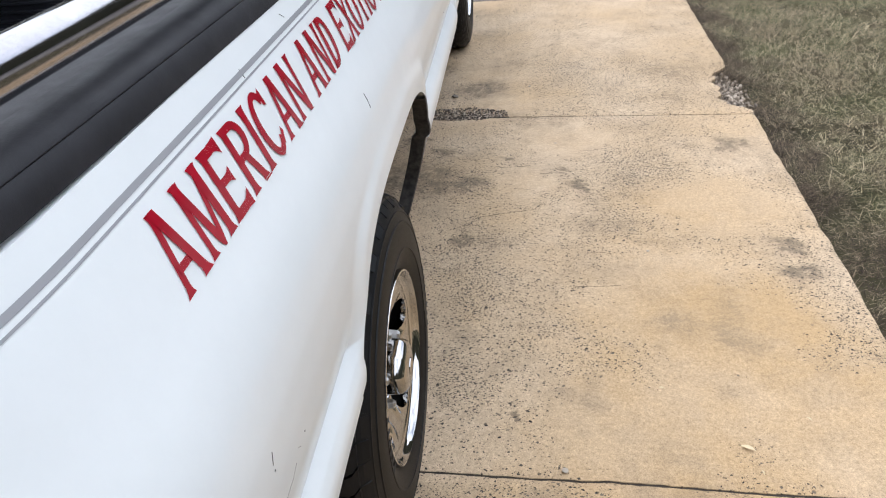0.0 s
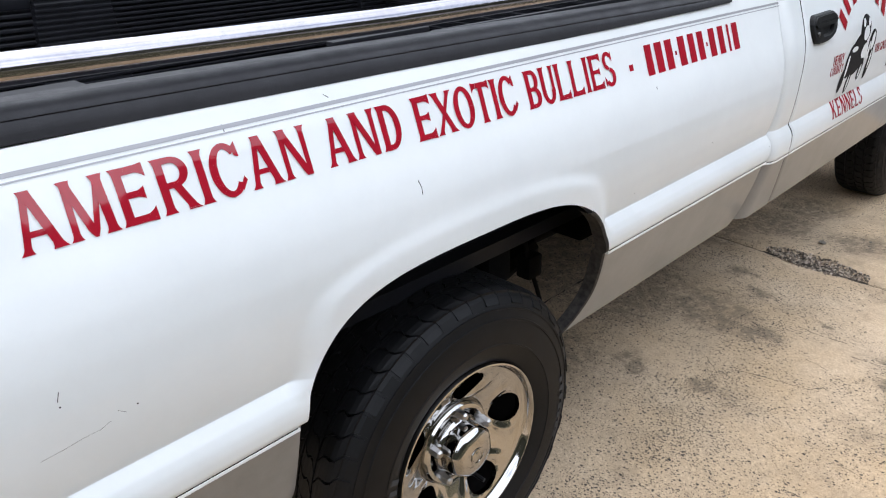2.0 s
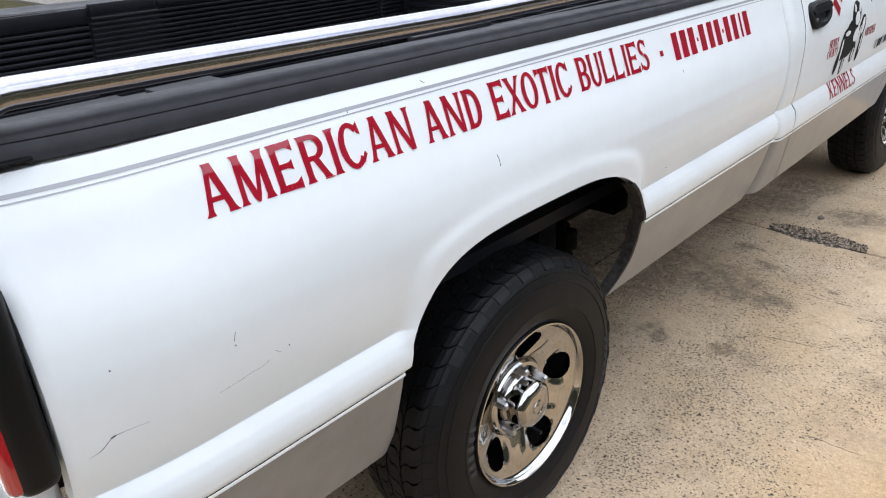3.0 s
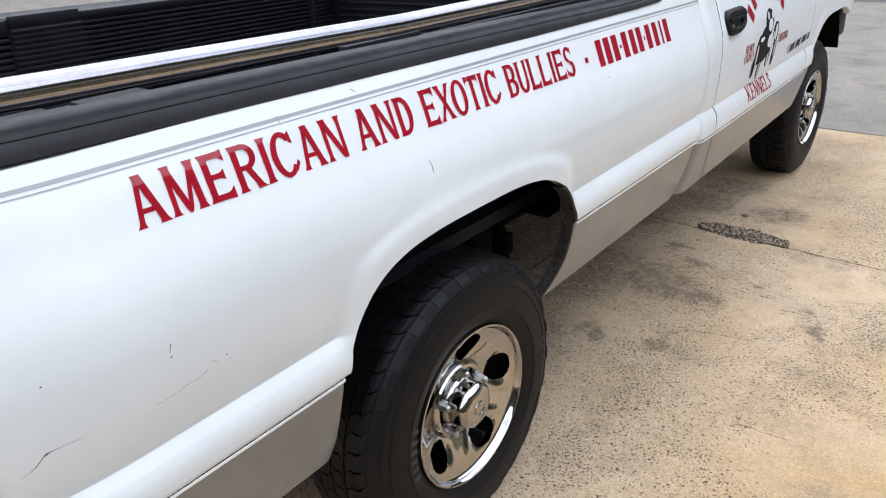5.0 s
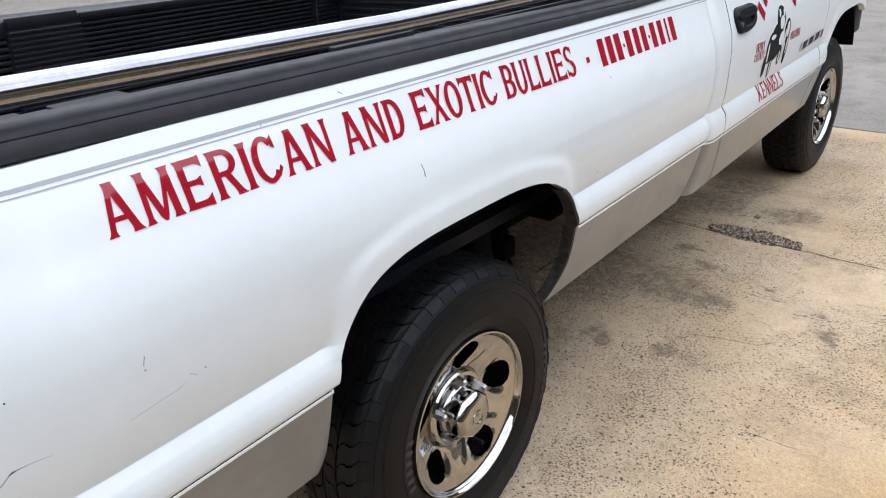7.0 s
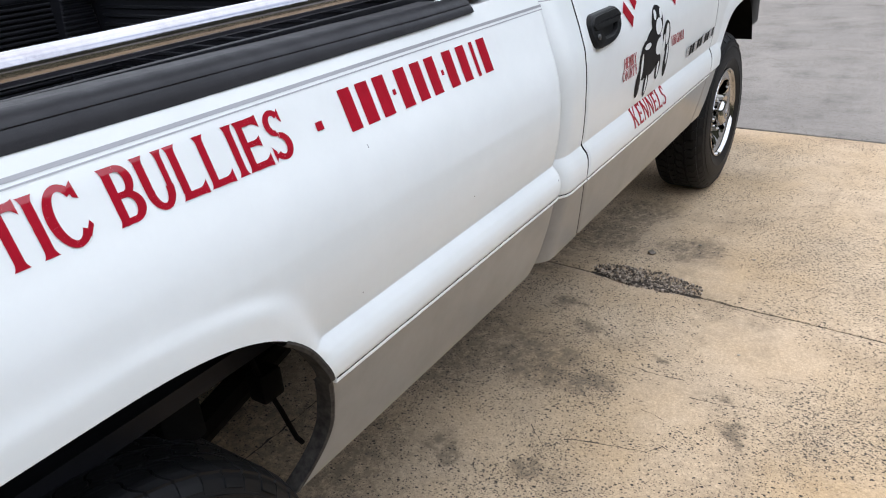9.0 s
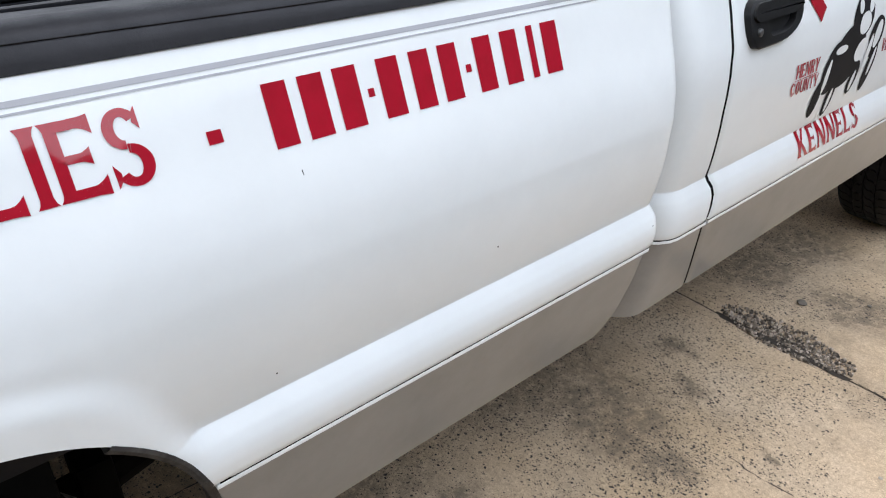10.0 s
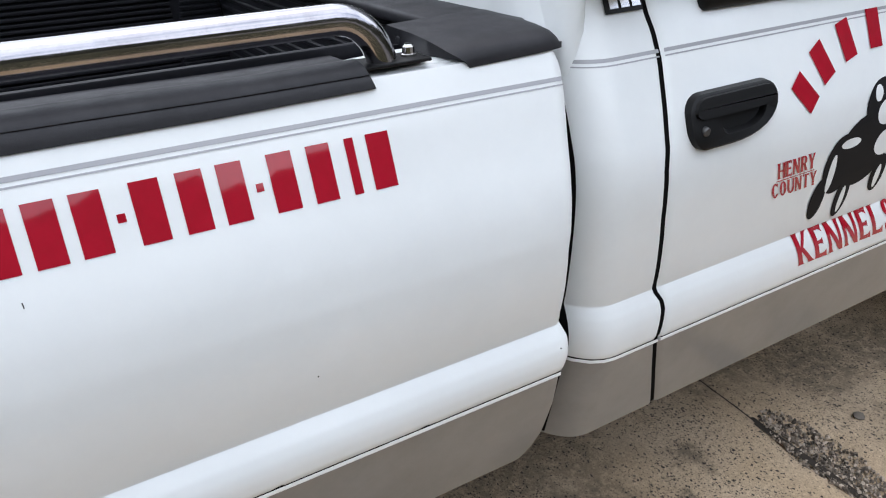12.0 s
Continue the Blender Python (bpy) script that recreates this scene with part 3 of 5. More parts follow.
# bed: rail, caps, tube
rail_top = part("bed_rail", extrude_section([(-0.0460, 1.244), (-0.0500, 1.252), (-0.0620, 1.255), (-0.1470, 1.255), (-0.1520, 1.2), (-0.1370, 1.2), (-0.1370, 1.240), (-0.0570, 1.240)], -1.02, 1.307, 12), WHITE, truck)
CAP_SECTION = [(-0.0290, 1.239), (-0.0205, 1.239), (-0.0222, 1.248), (-0.0258, 1.2625), (-0.0275, 1.2640), (-0.0262, 1.2655), (-0.0275, 1.2690), (-0.0345, 1.2752), (-0.0450, 1.2792), (-0.0580, 1.2805), (-0.0690, 1.2785), (-0.0780, 1.2735), (-0.1120, 1.2705), (-0.1550, 1.2690), (-0.1610, 1.264), (-0.1610, 1.19), (-0.1560, 1.19), (-0.1550, 1.2600), (-0.0370, 1.2600), (-0.0290, 1.256)]


def cap_piece(y0, y1, cut=0.0):
    bm = extrude_section(CAP_SECTION, y0, y1, 60)
    for v in bm.verts:
        t = (v.co.y - y0) / (y1 - y0)
        y, fall = v.co.y, rail_fall(v.co.y)
        if v.co.x > -0.08:
            v.co.x += side_x(min(y, 1.30), 1.241 + fall) + 0.0225
        if v.co.z < 1.262 and v.co.x > -0.06:
            v.co.z += 0.010 * min(1.0, max(0.0, (y - 0.30) / 0.75))
        v.co.z += fall + 0.0004 * noise.noise((y * 6, v.co.x * 20, 1.0))
        v.co.x += 0.0004 * noise.noise((y * 5, 4.0, v.co.z * 20))
        if cut and t > 0.999:
            v.co.y -= cut * max(0.0, (1.29 - v.co.z) / 0.045) * -1 + 0.02
    return bm


def rail_fall(y):
    """The bed rail falls a little towards the cab."""
    return 0.002 - 0.015 * (min(y, 0.85) - 0.45)


for v in rail_top.data.vertices:
    v.co.z += rail_fall(v.co.y) + 0.010 * float(smoothstep(0.90, 1.03, v.co.y))


def corner_cap():
    """The cap over the front corner of the bed: a sloping top and a short skirt, rounded at its end."""
    bm = bmesh.new()
    section = ((0.0022, 1.249), (0.0020, 1.258), (-0.0015, 1.267), (-0.0080, 1.2735), (-0.020, 1.2785), (-0.050, 1.2825), (-0.095, 1.2855), (-0.175, 1.2870), (-0.175, 1.262), (-0.045, 1.262), (-0.010, 1.259), (-0.006, 1.249))
    rings = []
    for i in range(25):
        t = i / 24
        round_off = max(0.0, (t - 0.70) / 0.30)
        ring = []
        for dx, z in section:
            rear = 1.138 + 0.036 * float(smoothstep(1.282, 1.249, z)) if dx > -0.04 else 1.138
            y = rear + (1.338 - rear) * t
            x = side_x(min(y, 1.30), 1.250) + dx - 0.016 * round_off ** 2.5
            ring.append(bm.verts.new((x, y, z + 0.006 * t - 0.016 * round_off ** 3 * (1 if z > 1.265 else 0.2))))
        rings.append(ring)
    n = len(section)
    for p, q in zip(rings, rings[1:]):
        for k in range(n):
            bm.faces.new((p[k], p[(k + 1) % n], q[(k + 1) % n], q[k]))
    bm.faces.new(rings[0])
    bm.faces.new(rings[-1][::-1])
    bmesh.ops.recalc_face_normals(bm, faces=bm.faces)
    return bm


rail_cap = part("rail_cap", cap_piece(-1.018, 1.04, 0.014), CAP, truck, "black textured plastic bed rail cap")
front_cap = part("corner_cap", corner_cap(), CAP, truck, "black plastic cap over the bed's front corner")
TX, TZ, TR = -0.058, 1.3270, 0.0195
bend = []
for k in range(9):
    t = math.pi / 2 * k / 8 * 0.86
    bend.append((TX, 1.000 + 0.062 * math.sin(t) / math.sin(math.pi / 2 * 0.86), TZ - 0.058 * (1 - math.cos(t)) / (1 - math.cos(math.pi / 2 * 0.86))))


def tube_rise(y):
    """The tube stands a little higher towards the tailgate."""
    return 0.019 * max(0.0, -0.15 - y)


path = [(TX, -y + 0.06, z + tube_rise(-y + 0.06)) for _, y, z in reversed(bend)]
for i in range(1, 12):
    path.append((TX, -0.940 + 1.940 * i / 12, TZ + tube_rise(-0.940 + 1.940 * i / 12)))
tube_rail = part("bed_tube_rail", tube(path + bend, TR, 28), POLISHED, truck, "scuffed chrome tube rail along the bed")
for y in (1.062, -1.00):
    foot = part("foot_plate", boxed((-0.089, y - 0.05, 1.2645), (-0.033, y + 0.060, 1.2695), 0.002), TRIM, tube_rail, "black steel foot plate")
    part("bolt", lathe([(0.0, 0.016), (0.005, 0.0155), (0.008, 0.012), (0.0085, 0.004), (0.011, 0.003), (0.011, 0.0)], 20), CHROME, tube_rail, "domed chrome bolt", at=pose(-0.061, y + 0.040, 1.2695, 0, -90, 0))

# bed: liner
def liner_bay(a, b, top, pitch, out=0.0, flare=0.0):
    """One bay of the liner's wall with level ribs; it may stand out from the wall and widen downwards."""
    bm = bmesh.new()
    zs = []
    z = top
    while z > 0.80:
        zs += [(z, 0.0), (z - 0.30 * pitch, 0.0), (z - 0.50 * pitch, 0.0045), (z - 0.82 * pitch, 0.0045)]
        z -= pitch
    rows = []
    for y, sgn in ((a, -1), (b, 1)):
        if out:
            rows.append([bm.verts.new((-0.160, y + sgn * (flare * (1.29 - z) + 0.004), z)) for z, d in zs])
        rows.append([bm.verts.new((-0.165 - out - d, y + sgn * (flare * (1.29 - z) - 0.004), z)) for z, d in zs])
    if out:
        rows[2], rows[3] = rows[3], rows[2]
    for p, q in zip(rows, rows[1:]):
        for k in range(len(zs) - 1):
            bm.faces.new((p[k], q[k], q[k + 1], p[k + 1]))
    return bm


wall_r = part("liner_wall", boxed((-0.165, -1.015, 0.78), (-0.159, 1.254, 1.265)), LINER, truck, "black ribbed plastic bed liner wall", smooth=False)
for a, b, top, pitch, out in ((-1.0, -0.182, 1.226, 0.0205, 0.0), (-0.175, 0.056, 1.250, 0.0172, 0.014), (0.066, 1.100, 1.248, 0.0172, 0.0), (1.135, 1.235, 1.248, 0.0172, 0.004)):
    part("ribbed_bay", liner_bay(a, b, top, pitch, out, 0.10 if out else 0.0), LINER, wall_r, smooth=False)
    if out > 0.01:
        part("bay_top", boxed((-0.165 - out, a, top), (-0.156, b, 1.287), 0.004), LINER, wall_r, "plain raised panel of the bed liner")
    else:
        part("liner_ledge", boxed((-0.170, a, top + 0.004), (-0.157, b, 1.276), 0.004), LINER, wall_r)
shelf = part("liner_shelf", boxed((-0.262, -1.0, 1.248), (-0.158, -0.560, 1.2700), 0.005), LINER, truck, "black bed liner shelf with a shallow step")
part("shelf_step", boxed((-0.255, -0.690, 1.268), (-0.158, -0.572, 1.2755), 0.003), LINER, shelf)
part("shelf_step", boxed((-0.255, -0.99, 1.268), (-0.158, -0.735, 1.2755), 0.003), LINER, shelf)
for z in (1.236, 1.250):
    part("liner_bead", boxed((-0.186, -0.55, z), (-0.160, 1.24, z + 0.005), 0.002), LINER, truck)
bed_floor = part("liner_floor", boxed((2 * CENTRE + 0.12, -1.02, 0.755), (-0.12, 1.264, 0.79)), LINER, truck, "black ribbed bed liner floor", smooth=False)
for k in range(22):
    x = -0.22 - 0.066 * k
    part("floor_rib", boxed((x - 0.017, -1.0, 0.788), (x + 0.017, 1.245, 0.799), 0.003, 1), LINER, bed_floor)
front_wall = part("bed_front_wall", boxed((2 * CENTRE + 0.05, 1.256, 0.78), (-0.05, 1.293, 1.262), 0.004), LINER, truck, "black bed liner front wall", smooth=False)
for k in range(15):
    z = 0.82 + 0.0292 * k
    part("wall_rib", boxed((2 * CENTRE + 0.2, 1.249, z), (-0.2, 1.258, z + 0.012), 0.003, 1), LINER, front_wall)
part("bed_front_cap", boxed((2 * CENTRE + 0.12, 1.215, 1.262), (-0.12, 1.334, 1.2845), 0.008, 3), CAP, truck)
tailgate = part("tailgate", boxed((2 * CENTRE + 0.06, -1.075, 0.72), (-0.06, -1.02, 1.255), 0.012, 3), WHITE, truck, "white tailgate")
part("tailgate_handle", boxed((CENTRE - 0.09, -1.085, 1.13), (CENTRE + 0.09, -1.07, 1.19), 0.006, 2), TRIM, tailgate)
part("tailgate_cap", boxed((2 * CENTRE + 0.05, -1.08, 1.255), (-0.05, -1.01, 1.275), 0.006, 2), CAP, tailgate)

# tail lamp
lamp = part("tail_lamp", boxed((-0.101, -1.082, 0.86), (0.026, -1.026, 1.15), 0.02, 4), TRIM, truck, "black tail lamp housing")
part("lens", boxed((-0.086, -1.092, 0.87), (0.020, -1.05, 0.985), 0.012, 3), LENS, lamp, "red lamp lens")
part("reverse_lens", boxed((-0.086, -1.090, 0.995), (0.018, -1.05, 1.04), 0.01, 3), AMBER, lamp, "clear reversing lens")
part("brake_lens", boxed((-0.086, -1.090, 1.05), (0.010, -1.05, 1.14), 0.012, 3), LENS, lamp, "red lamp lens")
part("rear_bumper", boxed((2 * CENTRE + 0.03, -1.22, 0.50), (-0.03, -1.10, 0.66), 0.02, 3), CHROME, truck, "chrome rear step bumper")

for ob in (bed_side, lower_front, lower_rear, cab_corner, cab_corner_low, door, fender, rail_top, rail_cap, front_cap, wall_r, lamp, *lips[:2], lips[3]):
    mirrored(ob, truck)

# cab body and nose, closed above and behind
def shell(sections):
    """A hull through (y, half width at sill, at roof, z of sill, z of roof)."""
    bm = bmesh.new()
    rings = []
    for y, w0, w1, z0, z1 in sections:
        ring = []
        for k in range(17):
            t = k / 16
            a = math.pi * t
            x = math.cos(a)
            s = abs(math.sin(a)) ** 0.45
            w = w0 + (w1 - w0) * s
            sx = math.copysign(abs(x) ** 0.4, x)
            ring.append(bm.verts.new((CENTRE + w * sx, y, z0 + (z1 - z0) * s)))
        rings.append(ring)
    for a, b in zip(rings, rings[1:]):
        for k in range(16):
            bm.faces.new((a[k], a[k + 1], b[k + 1], b[k]))
    bm.faces.new(rings[0])
    bm.faces.new(rings[-1][::-1])
    bmesh.ops.recalc_face_normals(bm, faces=bm.faces)
    return bm


part("cab_back", boxed((2 * CENTRE + 0.06, 1.358, 0.62), (-0.06, 1.405, 1.34), 0.02, 3), WHITE, truck, "white cab back wall")
roof = part("cab_roof", shell([(1.376, 0.86, 0.70, 1.335, 1.80), (1.551, 0.885, 0.72, 1.335, 1.835), (2.2, 0.885, 0.71, 1.335, 1.83), (2.62, 0.87, 0.68, 1.335, 1.72), (3.15, 0.85, 0.66, 1.335, 1.36)]), GLASS, truck, "dark tinted cab windows")
part("roof_skin", boxed((CENTRE - 0.66, 1.45, 1.80), (CENTRE + 0.66, 2.52, 1.845), 0.03, 4), WHITE, roof)
for sgn in (-1, 1):
    for y, t in ((1.464, 0.11), (2.06, 0.03)):
        part("pillar", tube([(CENTRE + sgn * 0.895, y, 1.33), (CENTRE + sgn * 0.80, y + 0.01, 1.62), (CENTRE + sgn * 0.69, y + 0.02, 1.82)], t * 0.55, 10), WHITE, roof)
    part("windscreen_pillar", tube([(CENTRE + sgn * 0.87, 3.02, 1.33), (CENTRE + sgn * 0.78, 2.72, 1.66), (CENTRE + sgn * 0.67, 2.50, 1.82)], 0.045, 10), WHITE, roof)
part("hood", shell([(2.98, 0.74, 0.60, 1.24, 1.375), (3.5, 0.73, 0.58, 1.23, 1.35), (4.0, 0.70, 0.55, 1.18, 1.30), (4.30, 0.60, 0.5, 1.02, 1.18)]), WHITE, truck, "white hood")
part("nose", boxed((CENTRE - 0.66, 4.05, 0.86), (CENTRE + 0.66, 4.28, 1.22), 0.06, 4), WHITE, truck)
part("grille", boxed((CENTRE - 0.42, 4.26, 0.80), (CENTRE + 0.42, 4.31, 1.14), 0.03, 3), CHROME, truck, "chrome grille surround")
for sgn in (-1, 1):
    part("headlight", boxed((CENTRE + sgn * 0.52 - 0.12, 4.25, 0.88), (CENTRE + sgn * 0.52 + 0.12, 4.295, 1.06), 0.03, 3), AMBER, truck, "clear headlight")
    part("fender_top", boxed((CENTRE + sgn * 0.75 - 0.10, 2.99, 1.20), (CENTRE + sgn * 0.75 + 0.10, 4.0, 1.29), 0.04, 4), WHITE, truck)
part("front_bumper", boxed((2 * CENTRE + 0.26, 4.12, 0.55), (-0.26, 4.36, 0.78), 0.04, 4), TRIM, truck, "black front bumper")
part("bumper_end", boxed((-0.24, 3.93, 0.70), (-0.105, 4.14, 0.912), 0.03, 3), TRIM, truck, "black plastic bumper end")
part("floor_pan", boxed((2 * CENTRE + 0.12, 1.40, 0.53), (-0.12, 2.90, 0.58), 0.01), DARK, truck)

# door: window, handle, badge
part("window_seal", boxed((-0.13, 1.629, 1.267), (-0.047, 2.712, 1.345), 0.012, 3), TRIM, door, "black window seal")


def rounded(bm, y0, y1, z0, z1, radii, lift, deep, seg=8):
    """A plate with rounded corners that lies on the body side; each corner has its own (across, up) radii."""
    pts = []
    corners = ((y1, z1, -1, -1, 0), (y0, z1, 1, -1, 90), (y0, z0, 1, 1, 180), (y1, z0, -1, 1, 270))
    for (cy, cz, sy, sz, a0), (ry, rz) in zip(corners, radii):
        for k in range(seg + 1):
            a = radians(a0 + 90 * k / seg)
            pts.append((cy + sy * ry + ry * math.cos(a), cz + sz * rz + rz * math.sin(a)))
    top = [bm.verts.new((side_x(y, z) + lift, y, z)) for y, z in pts]
    cy, cz = (y0 + y1) / 2, (z0 + z1) / 2
    low = [bm.verts.new((side_x(y, z) - deep, cy + (y - cy) * 1.03, cz + (z - cz) * 1.03)) for y, z in pts]
    n = len(pts)
    for k in range(n):
        bm.faces.new((low[k], low[(k + 1) % n], top[(k + 1) % n], top[k]))
    return top


def handle_bezel():
    """A black cup, cut away at its lower front, with a finger hollow under the grip."""
    bm = bmesh.new()
    rim = rounded(bm, 1.557, 1.766, 1.066, 1.151, ((0.030, 0.026), (0.034, 0.030), (0.026, 0.036), (0.120, 0.056)), 0.012, 0.004)
    inner = []
    for v in rim:
        cy, cz = 1.6615, 1.109
        y, z = cy + (v.co.y - cy) * 0.955, cz + (v.co.z - cz) * 0.92
        inner.append(bm.verts.new((side_x(y, z) + 0.0145, y, z)))
    hollow = []
    for v in inner:
        cy, cz = 1.700, 1.106
        y, z = cy + (v.co.y - cy) * 0.56, cz + (v.co.z - cz) * 0.66
        hollow.append(bm.verts.new((side_x(y, z) + 0.0125, y, z)))
    deep = []
    for v in hollow:
        cy, cz = 1.702, 1.102
        y, z = cy + (v.co.y - cy) * 0.88, cz + (v.co.z - cz) * 0.80
        deep.append(bm.verts.new((side_x(y, z) + 0.0012, y, z)))
    n = len(rim)
    for a, b in ((rim, inner), (inner, hollow), (hollow, deep)):
        for k in range(n):
            bm.faces.new((a[k], a[(k + 1) % n], b[(k + 1) % n], b[k]))
    bm.faces.new(deep)
    bmesh.ops.recalc_face_normals(bm, faces=bm.faces)
    return bm


handle = part("door_handle", handle_bezel(), TRIM, door, "black plastic door handle")
grip = bmesh.new()
top = rounded(grip, 1.566, 1.757, 1.1150, 1.1465, ((0.026, 0.020), (0.028, 0.020), (0.020, 0.010), (0.050, 0.014)), 0.0195, -0.008)
grip.faces.new(top)
part("grip", grip, TRIM, handle)
part("lock", lathe([(0.0, 0.0075), (0.0055, 0.0075), (0.0075, 0.006), (0.008, 0.0)], 24), LOCK, handle, "dull key lock", at=pose(side_x(1.582, 1.096) + 0.0115, 1.582, 1.096))


def slab_on_side(y0, y1, z0, z1, lift=0.0015, n=6, fall=0.0):
    """A thin flat mark that follows the body side."""
    bm = bmesh.new()
    m = max(1, int(abs(z1 - z0) / 0.012))
    g = []
    for i in range(n + 1):
        y = y0 + (y1 - y0) * i / n
        zs = [z0 + (z1 - z0) * j / m - fall * (y - 0.2) for j in range(m + 1)]
        g.append([bm.verts.new((side_x(y, z) + lift, y, z)) for z in zs])
    for i in range(n):
        for j in range(m):
            bm.faces.new((g[i][j], g[i + 1][j], g[i + 1][j + 1], g[i][j + 1]))
    return bm


trim_badge = part("trim_badge", slab_on_side(1.432, 1.508, 1.284, 1.324, 0.004), TRIM, cab_corner, "small black badge with silver bars")
for k in range(3):
    part("badge_bar", slab_on_side(1.442 + 0.0225 * k, 1.459 + 0.0225 * k, 1.291, 1.309, 0.0055), BADGE, trim_badge)

# pinstripes
for y0, y1, owner in ((-1.0, 1.318, bed_side), (1.347, 1.523, cab_corner), (1.535, 2.860, door), (2.875, 4.0, fender)):
    dz, fall = (0.0045, 0.0065) if owner is bed_side else (0.004, 0.0)
    part("pinstripe", slab_on_side(y0, y1, 1.2157 + dz, 1.2212 + dz, 0.0006, 120, fall), STRIPE, owner, "grey pinstripe")
    part("pinstripe", slab_on_side(y0, y1, 1.2094 + dz, 1.2115 + dz, 0.0006, 120, fall), STRIPE, owner, "thin grey pinstripe")


# lettering: flared capitals, drawn stroke by stroke in a box one unit high
FLARED = 0.055


def stroke(pieces, u0, v0, u1, v1, thick, a=FLARED, b=FLARED):
    """A stem from (u0, v0) up to (u1, v1), cut level at both ends, which spread by a and b."""
    left, right = [], []
    long = abs(v1 - v0)
    for k in range(15):
        t = 0.5 - 0.5 * math.cos(math.pi * k / 14)
        w = thick / 2 + a * max(0.0, 1 - t * long / 0.13) ** 2.2 + b * max(0.0, 1 - (1 - t) * long / 0.13) ** 2.2
        u, v = u0 + (u1 - u0) * t, v0 + (v1 - v0) * t
        left.append((u - w, v))
        right.append((u + w, v))
    pieces += [(left[k], right[k], right[k + 1], left[k + 1]) for k in range(14)]


def arm(pieces, u0, u1, v, thick, up=0.0, down=0.0):
    """A level bar, whose far end spreads up and down into a pointed serif."""
    top, low = [], []
    for k in range(11):
        t = k / 10
        f = max(0.0, (t - 0.62) / 0.38) ** 1.8
        u = u0 + (u1 - u0) * t
        top.append((u, v + thick / 2 + up * f))
        low.append((u, v - thick / 2 - down * f))
    pieces += [(low[k], low[k + 1], top[k + 1], top[k]) for k in range(10)]


def bow(pieces, cu, cv, ru, rv, a0, a1, wu, wv):
    """Part of an oval ring, wu thick at the sides and wv at top and foot."""
    n = max(8, int(abs(a1 - a0) / 8))
    rows = []
    for k in range(n + 1):
        a = radians(a0 + (a1 - a0) * k / n)
        c, d = math.cos(a), math.sin(a)
        rows.append(((cu + ru * c, cv + rv * d), (cu + (ru - wu) * c, cv + (rv - wv) * d)))
    pieces += [(rows[k][0], rows[k + 1][0], rows[k + 1][1], rows[k][1]) for k in range(n)]


